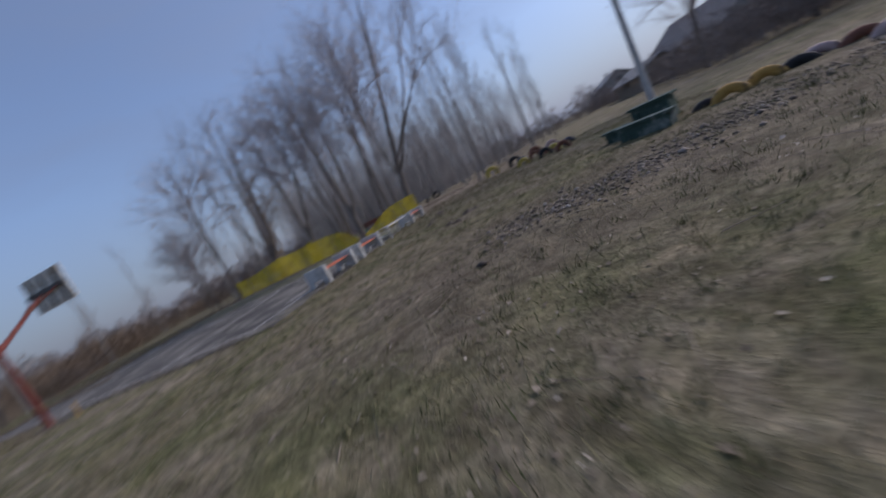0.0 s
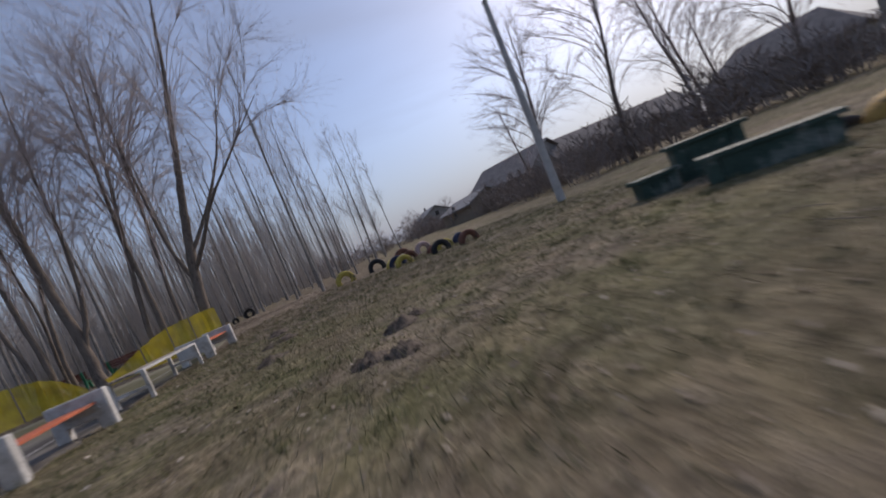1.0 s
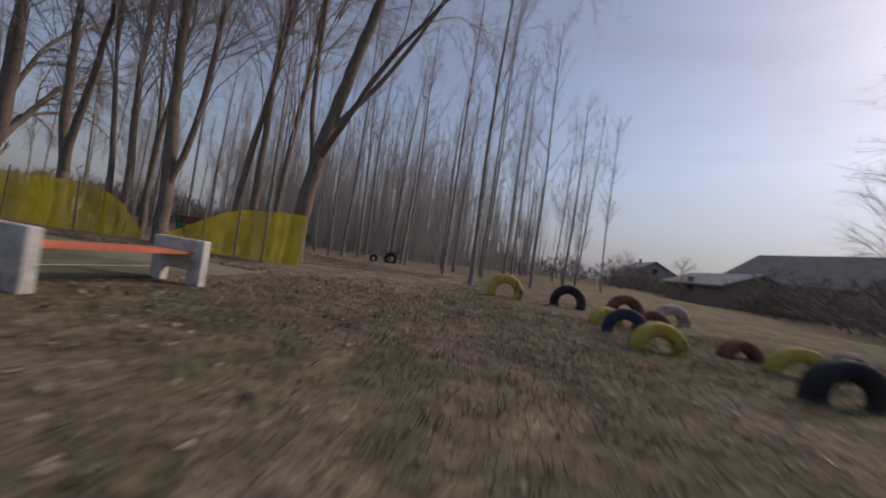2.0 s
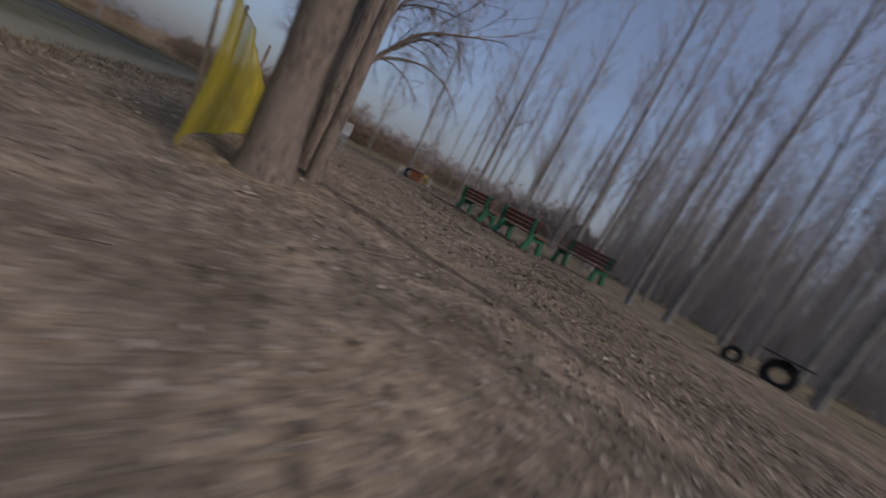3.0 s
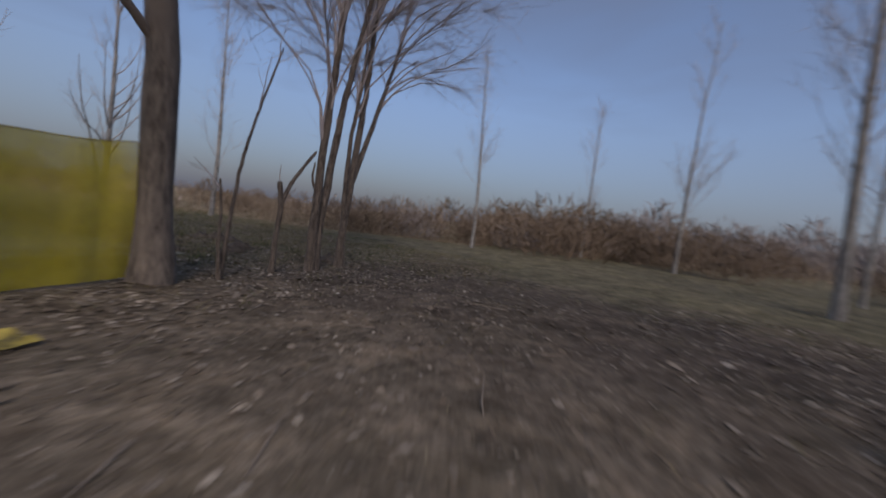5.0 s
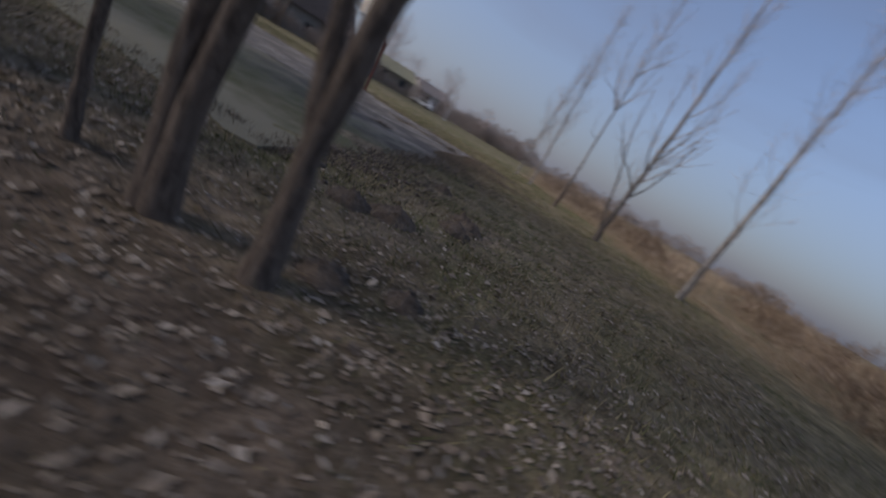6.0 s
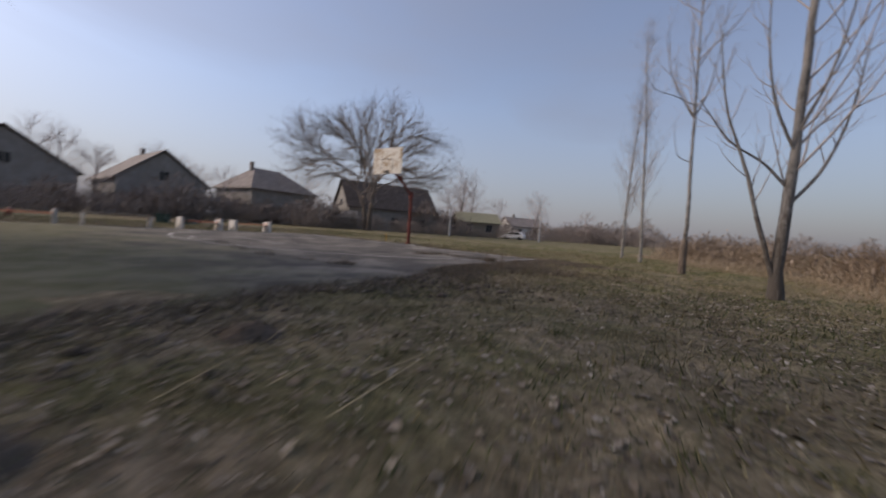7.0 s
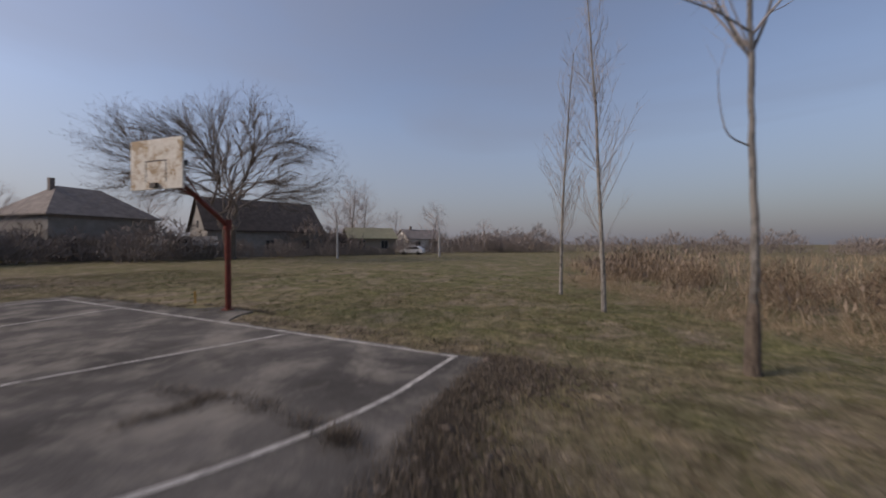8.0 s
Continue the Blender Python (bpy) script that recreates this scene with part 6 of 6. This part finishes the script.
# ---- grass, straw and leaves ----
def blades(name, x, y, h, width, mat, label, seed, lean=0.5):
    rng = np.random.default_rng(seed)
    n = len(x)
    base = np.stack([x, y, gz(x, y) - 0.01], 1)
    a = rng.uniform(0, 2 * math.pi, n)
    sd = np.stack([np.cos(a), np.sin(a), 0 * a], 1) * (width * rng.uniform(0.6, 1.4, n))[:, None]
    d = rng.normal(0, lean, (n, 2)) * h[:, None]
    tip = base + np.stack([d[:, 0], d[:, 1], h], 1)
    V = np.stack([base - sd, base + sd, tip], 1).reshape(-1, 3)
    tagged(new(name, raw_mesh(name, V, np.arange(n * 3).reshape(-1, 3), mat)), label, "grass", kind="stuff")


def scatter(rng, n, lo, hi):
    return rng.uniform(lo[0], hi[0], n), rng.uniform(lo[1], hi[1], n)


def on_court(x, y, pad=0.0):
    return (y > 0.75 - pad) & (y < 14.4 + pad) & (x < 6.9 - (y - 0.6) * 0.06 + pad) & (x > np.interp(y, [1, 6, 9.5, 14], [-7.6, -8.2, -9.2, -10.1]) - pad)


def field(x, y):
    return np.sin(x * 0.9 + 1.5 * np.sin(y * 0.6)) * np.sin(y * 1.1 + 1.2 * np.sin(x * 0.7)) + 0.5 * np.sin(2.7 * x + y) * np.sin(2.2 * y - x)


def turf():
    rng = np.random.default_rng(91)
    X, Y = [], []
    for n, lo, hi in ((110000, (6.8, -9), (18, 17)), (70000, (-16.5, 2), (-7.2, 17)), (45000, (-14, -8), (0, 1.2)), (40000, (-14, 16), (10, 30))):
        x, y = scatter(rng, n, lo, hi)
        keep = ~on_court(x, y) & (x > reed_edge(y) - 1)
        grove = (y > 15.2) & (x < 9)
        keep &= ~grove | (rng.random(n) < 0.12 + 0.45 * (x < -12.4))
        keep &= (np.abs(0.265 * x - y - 4.9) > 1.7) | (x < 10) | (rng.random(n) < 0.35)
        X.append(x[keep]), Y.append(y[keep])
    x, y = np.concatenate(X), np.concatenate(Y)
    dry = field(x, y) + rng.normal(0, 0.35, len(x)) + 0.15 * ((0.265 * x - y > 3.2) & (0.265 * x - y < 6.6) & (x > 10)) + 0.25 * (x < -7) > 0.25
    h = rng.gamma(4.0, 0.011, len(x)) * np.where(dry, 1.25, 1.0)
    blades("grass", x[~dry], y[~dry], h[~dry], 0.0045, M_GRASS, "short damp winter grass with scattered straw", 92)
    blades("dry_grass", x[dry], y[dry], h[dry] * 1.2, 0.004, M_STRAW, "matted dry straw-coloured grass", 93, 0.9)
    # matted straw in front of the reeds
    sy = rng.uniform(-16, 13, 30000)
    sx = reed_edge(sy) + rng.normal(0.5, 0.75, 30000) + 0.4 * np.sin(sy * 0.9)
    blades("straw_strip", sx, sy, rng.gamma(4.0, 0.022, 30000), 0.0045, M_REED, "flattened pale straw in front of the reeds", 96, 1.1)
    # taller tufts
    tx, ty = scatter(rng, 900, (6.9, -8), (18, 17))
    tx2, ty2 = scatter(rng, 420, (-16, -3), (-7.5, 15))
    tx3, ty3 = scatter(rng, 900, (-9, -14), (9, 0.6))
    tx, ty = np.concatenate([tx, tx2, tx3]), np.concatenate([ty, ty2, ty3])
    ok = ~on_court(tx, ty, 0.1)
    tx, ty = tx[ok], ty[ok]
    k = 26
    x, y = np.repeat(tx, k) + rng.normal(0, 0.05, len(tx) * k), np.repeat(ty, k) + rng.normal(0, 0.05, len(tx) * k)
    blades("grass_tufts", x, y, rng.uniform(0.04, 0.11, len(x)), 0.0035, M_GRASS, "uneven taller grass tufts", 94, 0.45)


turf()


CRACKS = [[(-4.5, 3.95), (-5.7, 3.66), (-6.8, 3.78), (-7.6, 3.9)], [(-4.8, 3.9), (-5.7, 3.68), (-6.8, 3.8), (-7.6, 3.95)], [(-5.25, 4.6), (-5.4, 4.1), (-5.3, 3.8)], [(-7.4, 8.2), (-5.2, 8.9), (-1.0, 8.4)]]


def edge_weeds():
    """Dead weeds and soil-brown stalks along the broken edges of the paving."""
    rng = np.random.default_rng(97)
    y = np.concatenate([rng.uniform(0.8, 14.2, 900), rng.uniform(0.8, 7.5, 3000)])
    x = np.interp(y, [1, 6, 9.5, 14], [-7.65, -8.25, -9.25, -10.15]) - rng.gamma(1.7, 0.42, 3900) * (0.75 + 0.35 * np.sin(y * 1.7)) + 0.25
    x2 = rng.uniform(-9.7, 6, 500)
    y2 = 14.1 + (x2 + 9.7) * 0.053 + rng.gamma(1.4, 0.2, 500) - 0.1
    x3, y3 = rng.uniform(-7.5, 7, 420), rng.uniform(0.2, 1.0, 420)
    y3 = np.where((x3 > -1.4) & (x3 < 1.4), -0.25, y3)
    cracks = [np.array(c) for c in CRACKS]
    cx = np.concatenate([np.interp(np.linspace(0, 1, 150), np.linspace(0, 1, len(c)), c[:, 0]) for c in cracks])
    cy = np.concatenate([np.interp(np.linspace(0, 1, 150), np.linspace(0, 1, len(c)), c[:, 1]) for c in cracks])
    ok = np.sin(np.arange(len(cx)) * 0.21) + rng.normal(0, 0.5, len(cx)) > -0.2
    cx, cy = cx[ok] + rng.normal(0, 0.02, ok.sum()), cy[ok] + rng.normal(0, 0.02, ok.sum())
    tx, ty = np.concatenate([x, x2, x3, cx]), np.concatenate([y, y2, y3, cy])
    k = 14
    bx, by = np.repeat(tx, k) + rng.normal(0, 0.05, len(tx) * k), np.repeat(ty, k) + rng.normal(0, 0.05, len(tx) * k)
    inside = on_court(bx, by, -0.5)
    blades("dead_weeds", bx, by, rng.uniform(0.02, 0.11, len(bx)) + 0.075 * inside, 0.005, M_WEED, "dark dead weeds along the broken court edge", 98, 0.7)


edge_weeds()


def tall_weeds():
    """A few dead stalks with side sprigs that stand above the weeds at the court's broken corner."""
    rng = np.random.default_rng(413)
    for x, y, h in ((-8.8, 6.2, 0.55), (-8.62, 5.4, 0.4), (-8.55, 4.7, 0.34)):
        br = []
        for _ in range(7):
            q = (rng.normal(0, 0.05), rng.normal(0, 0.05), -0.02)
            p, r = grow(rng, q, (rng.normal(0, 0.2), rng.normal(0, 0.2), 1), h * rng.uniform(0.55, 1.0), 0.0045, 0.002, 6, 0.15, 0.1)
            br.append((p, r, 4))
            sprout(rng, br, p, r, [(16.0, 0.3, 45, 0.3, 0.06, 3)], 0.35, 0.5)
        v, f = tubes(br)
        ob = new("tall_weed", raw_mesh("tall_weed", v, f, M_DRYBRUSH, True))
        ob.location = (x, y, float(gz(x, y)))
        tagged(ob, "dead reddish-brown weed stalks at the court edge", "weed", "tall weeds by the court")


tall_weeds()


def earth_verge():
    """Crumbled dark earth that has crept along the western edge of the paving."""
    rng = np.random.default_rng(411)
    n = 9000
    y = np.concatenate([rng.uniform(0.9, 14.0, n // 2), rng.uniform(0.9, 8.5, n - n // 2)])
    x = np.interp(y, [1, 6, 9.5, 14], [-7.65, -8.25, -9.25, -10.15]) + 0.15 - rng.gamma(1.6, 0.36, n) * (0.7 + 0.4 * np.sin(y * 1.7) + 0.2 * np.sin(y * 4.1))
    s = rng.gamma(1.8, 0.008, n) + 0.008
    oct_ = np.array([[1, 0, 0], [-1, 0, 0], [0, 1, 0], [0, -1, 0], [0, 0, 0.5], [0, 0, -0.5]])
    V = oct_[None] * s[:, None, None] * rng.uniform(0.6, 1.3, (n, 6, 1)) + np.stack([x, y, gz(x, y) + s * 0.2], 1)[:, None]
    f = np.array([[0, 2, 4], [2, 1, 4], [1, 3, 4], [3, 0, 4], [2, 0, 5], [1, 2, 5], [3, 1, 5], [0, 3, 5]])
    F = (np.arange(n)[:, None, None] * 6 + f[None]).reshape(-1, 3)
    tagged(new("earth_verge", raw_mesh("earth_verge", V.reshape(-1, 3), F, M_EARTH)), "dark crumbled earth and dead stalks along the court", "soil", kind="stuff")


M_EARTH = blade_mat("dark_earth_crumbs", [(0, (0.06, 0.048, 0.04)), (0.8, (0.145, 0.117, 0.096)), (1, (0.28, 0.235, 0.195))])
earth_verge()


def litter():
    rng = np.random.default_rng(95)
    x1, y1 = scatter(rng, 52000, (-14.5, 14.6), (9.5, 25.5))
    xp, yp = scatter(rng, 30000, (-9, 20.4), (7.5, 23.5))
    x1, y1 = np.concatenate([x1, xp]), np.concatenate([y1, yp])
    x2, y2 = scatter(rng, 34000, (-15.5, 4.0), (-8.2, 17))
    x3, y3 = scatter(rng, 16000, (5.5, 8), (13, 20))
    x4, y4 = scatter(rng, 14000, (7, -8), (19, 14))
    x3, y3 = np.concatenate([x3, x4]), np.concatenate([y3, y4])
    x, y = np.concatenate([x1, x2, x3]), np.concatenate([y1, y2, y3])
    keep = ~on_court(x, y) & (field(x * 0.7, y * 0.7) + rng.normal(0, 0.6, len(x)) > -0.35)
    x, y = x[keep], y[keep]
    n = len(x)
    a, s = rng.uniform(0, 2 * math.pi, n), (0.010 + rng.gamma(2.2, 0.0048, n).clip(0, 0.03)) * np.where((y > 19.6) & (y < 25) & (x < 4), 1.4, 1.0)
    u = np.stack([np.cos(a), np.sin(a), rng.normal(0, 0.16, n)], 1) * s[:, None]
    v = np.stack([-np.sin(a), np.cos(a), rng.normal(0, 0.2, n)], 1) * (s * rng.uniform(0.45, 0.8, n))[:, None]
    c = np.stack([x, y, gz(x, y) + 0.009], 1)
    up = np.stack([0 * x, 0 * x, s * rng.uniform(0.0, 0.3, n)], 1)
    V = np.stack([c - u, c + v * 0.9 + up, c + u, c - v * 0.9 + up], 1).reshape(-1, 3)
    i = np.arange(n)[:, None] * 4
    F = np.concatenate([i + [[0, 1, 2]], i + [[0, 2, 3]]])
    tagged(new("leaf_litter", raw_mesh("leaf_litter", V, F, M_LEAF)), "scattered curled brown dead leaves", "leaves", kind="stuff")


litter()


def molehill(x, y, r, h, seed):
    rng = np.random.default_rng(seed)
    bm = bmesh.new()
    bmesh.ops.create_grid(bm, x_segments=18, y_segments=18, size=1)
    for v in bm.verts:
        d = math.hypot(v.co.x, v.co.y)
        v.co.z = (h * max(0.0, 1 - d * d) ** 1.3 + (abs(rng.normal(0, 0.03)) * (1.1 - d) if d < 0.95 else 0)) - 0.03 * min(1, d)
        v.co.x, v.co.y = v.co.x * r * (1 + 0.1 * rng.normal()), v.co.y * r * (1 + 0.1 * rng.normal())
    bmesh.ops.delete(bm, geom=[v for v in bm.verts if v.co.z < -0.028], context="VERTS")
    me = bpy.data.meshes.new("molehill")
    bm.to_mesh(me)
    bm.free()
    for p in me.polygons:
        p.use_smooth = True
    me.materials.append(M_MOLESHADOW)
    ob = new("molehill", me)
    ob.location = (x, y, float(gz(x, y)))
    tagged(ob, "low molehill of dark crumbly soil in the grass", "molehill", "molehills")


for i, (x, y, r, h) in enumerate(((-11.0, 14.0, 0.3, 0.16), (-11.3, 13.7, 0.34, 0.17), (-11.6, 12.9, 0.28, 0.15), (-11.63, 12.5, 0.27, 0.15), (-11.8, 15.15, 0.22, 0.13), (-11.45, 12.3, 0.25, 0.14), (-12.15, 14.85, 0.2, 0.1), (-10.6, 11.2, 0.28, 0.1),
                                  (8.86, 9.6, 0.36, 0.12), (9.28, 8.1, 0.36, 0.12), (9.05, 7.9, 0.25, 0.09), (11.06, 4.8, 0.28, 0.17), (11.25, 5.05, 0.2, 0.1), (10.7, 4.05, 0.26, 0.1), (10.97, 3.9, 0.24, 0.12), (9.38, 6.45, 0.34, 0.08), (9.2, 12.4, 0.28, 0.08), (9.9, 14.4, 0.26, 0.07))):
    molehill(x, y, r * 0.85, h * (0.55 if x < 0 else 0.4), 300 + i)


# ---- rubble, sticks ----
def rubble():
    """A low spill of clods, stones and pale leaves beside the path to the picnic table."""
    rng = np.random.default_rng(401)
    n = 2600
    t = rng.random(n)
    x = np.interp(t, [0, 0.3, 0.7, 1], [12.4, 14.3, 16.8, 20.5]) + rng.normal(0, 0.12, n)
    y = np.interp(t, [0, 0.3, 0.7, 1], [0.3, 0.5, 1.5, 2.5]) + rng.normal(0, 0.45, n)
    s = rng.gamma(1.8, 0.0075, n) + 0.006
    oct_ = np.array([[1, 0, 0], [-1, 0, 0], [0, 1, 0], [0, -1, 0], [0, 0, 0.6], [0, 0, -0.6]])
    V = oct_[None] * s[:, None, None] * rng.uniform(0.6, 1.3, (n, 6, 1)) + np.stack([x, y, gz(x, y) + s * 0.25], 1)[:, None]
    f = np.array([[0, 2, 4], [2, 1, 4], [1, 3, 4], [3, 0, 4], [2, 0, 5], [1, 2, 5], [3, 1, 5], [0, 3, 5]])
    F = (np.arange(n)[:, None, None] * 6 + f[None]).reshape(-1, 3)
    tagged(new("rubble_strip", raw_mesh("rubble_strip", V.reshape(-1, 3), F, M_CLOD)), "spill of grey-brown clods and pale stones in the grass", "rubble", kind="stuff")


M_CLOD = blade_mat("clods_and_stones", [(0, (0.08, 0.065, 0.054)), (0.7, (0.18, 0.15, 0.125)), (0.95, (0.3, 0.265, 0.235)), (1, (0.42, 0.4, 0.37))])
rubble()


def fallen_sticks():
    rng = np.random.default_rng(403)
    br = []
    for _ in range(420):
        x, y = (rng.uniform(-12, 7), rng.uniform(15.6, 23.5)) if rng.random() < 0.7 else (rng.uniform(11.5, 19), rng.uniform(-6, 6))
        a = rng.uniform(0, 2 * math.pi)
        p, r = grow(rng, (x, y, float(gz(x, y)) + 0.015), (math.cos(a), math.sin(a), 0.02), rng.uniform(0.12, 0.6), rng.uniform(0.0025, 0.006), 0.002, 4, 0.12, 0)
        p[:, 2] = np.clip(p[:, 2], 0.008 + gz(p[:, 0], p[:, 1]), 0.05 + gz(p[:, 0], p[:, 1]))
        br.append((p, r, 4))
    v, f = tubes(br)
    tagged(new("fallen_sticks", raw_mesh("fallen_sticks", v, f, M_STICK, True)), "thin dry sticks lying on the litter and grass", "sticks", kind="stuff")


M_STICK = simple("dry_stick_bark", (0.16, 0.125, 0.095), (0.38, 0.32, 0.26), 6, 40, 0.9)
fallen_sticks()


def trunk_shadow():
    """A low broken dark ridge that draws a tree trunk's shadow across the path."""
    rng = np.random.default_rng(407)
    n = 60
    p = smooth_line([(6.6, 20.35, 0), (5.4, 19.25, 0), (4.0, 18.2, 0), (2.4, 16.95, 0)], n)
    d = np.gradient(p, axis=0)[:, :2]
    d /= np.linalg.norm(d, axis=1)[:, None]
    side = np.stack([-d[:, 1], d[:, 0]], 1)
    w = 0.05 + 0.05 * np.abs(np.sin(np.arange(n) * 0.7) + rng.normal(0, 0.3, n))
    mid = p[:, :2] + side * rng.normal(0, 0.02, n)[:, None]
    V = []
    for k, h in ((-1, -0.01), (-0.4, 0.022), (0.4, 0.026), (1, -0.01)):
        q = mid + side * (k * w)[:, None]
        V.append(np.stack([q[:, 0], q[:, 1], gz(q[:, 0], q[:, 1]) + h * (1 + rng.normal(0, 0.25, n))], 1))
    i = (np.arange(3)[:, None] * n + np.arange(n - 1)[None]).ravel()
    tagged(new("trunk_shadow", raw_mesh("trunk_shadow", np.concatenate(V), np.stack([i, i + 1, i + 1 + n, i + n], 1), M_MOLESHADOW, True)), "thin broken dark strip drawn as a trunk's shadow on the path", "soil", kind="stuff")


trunk_shadow()
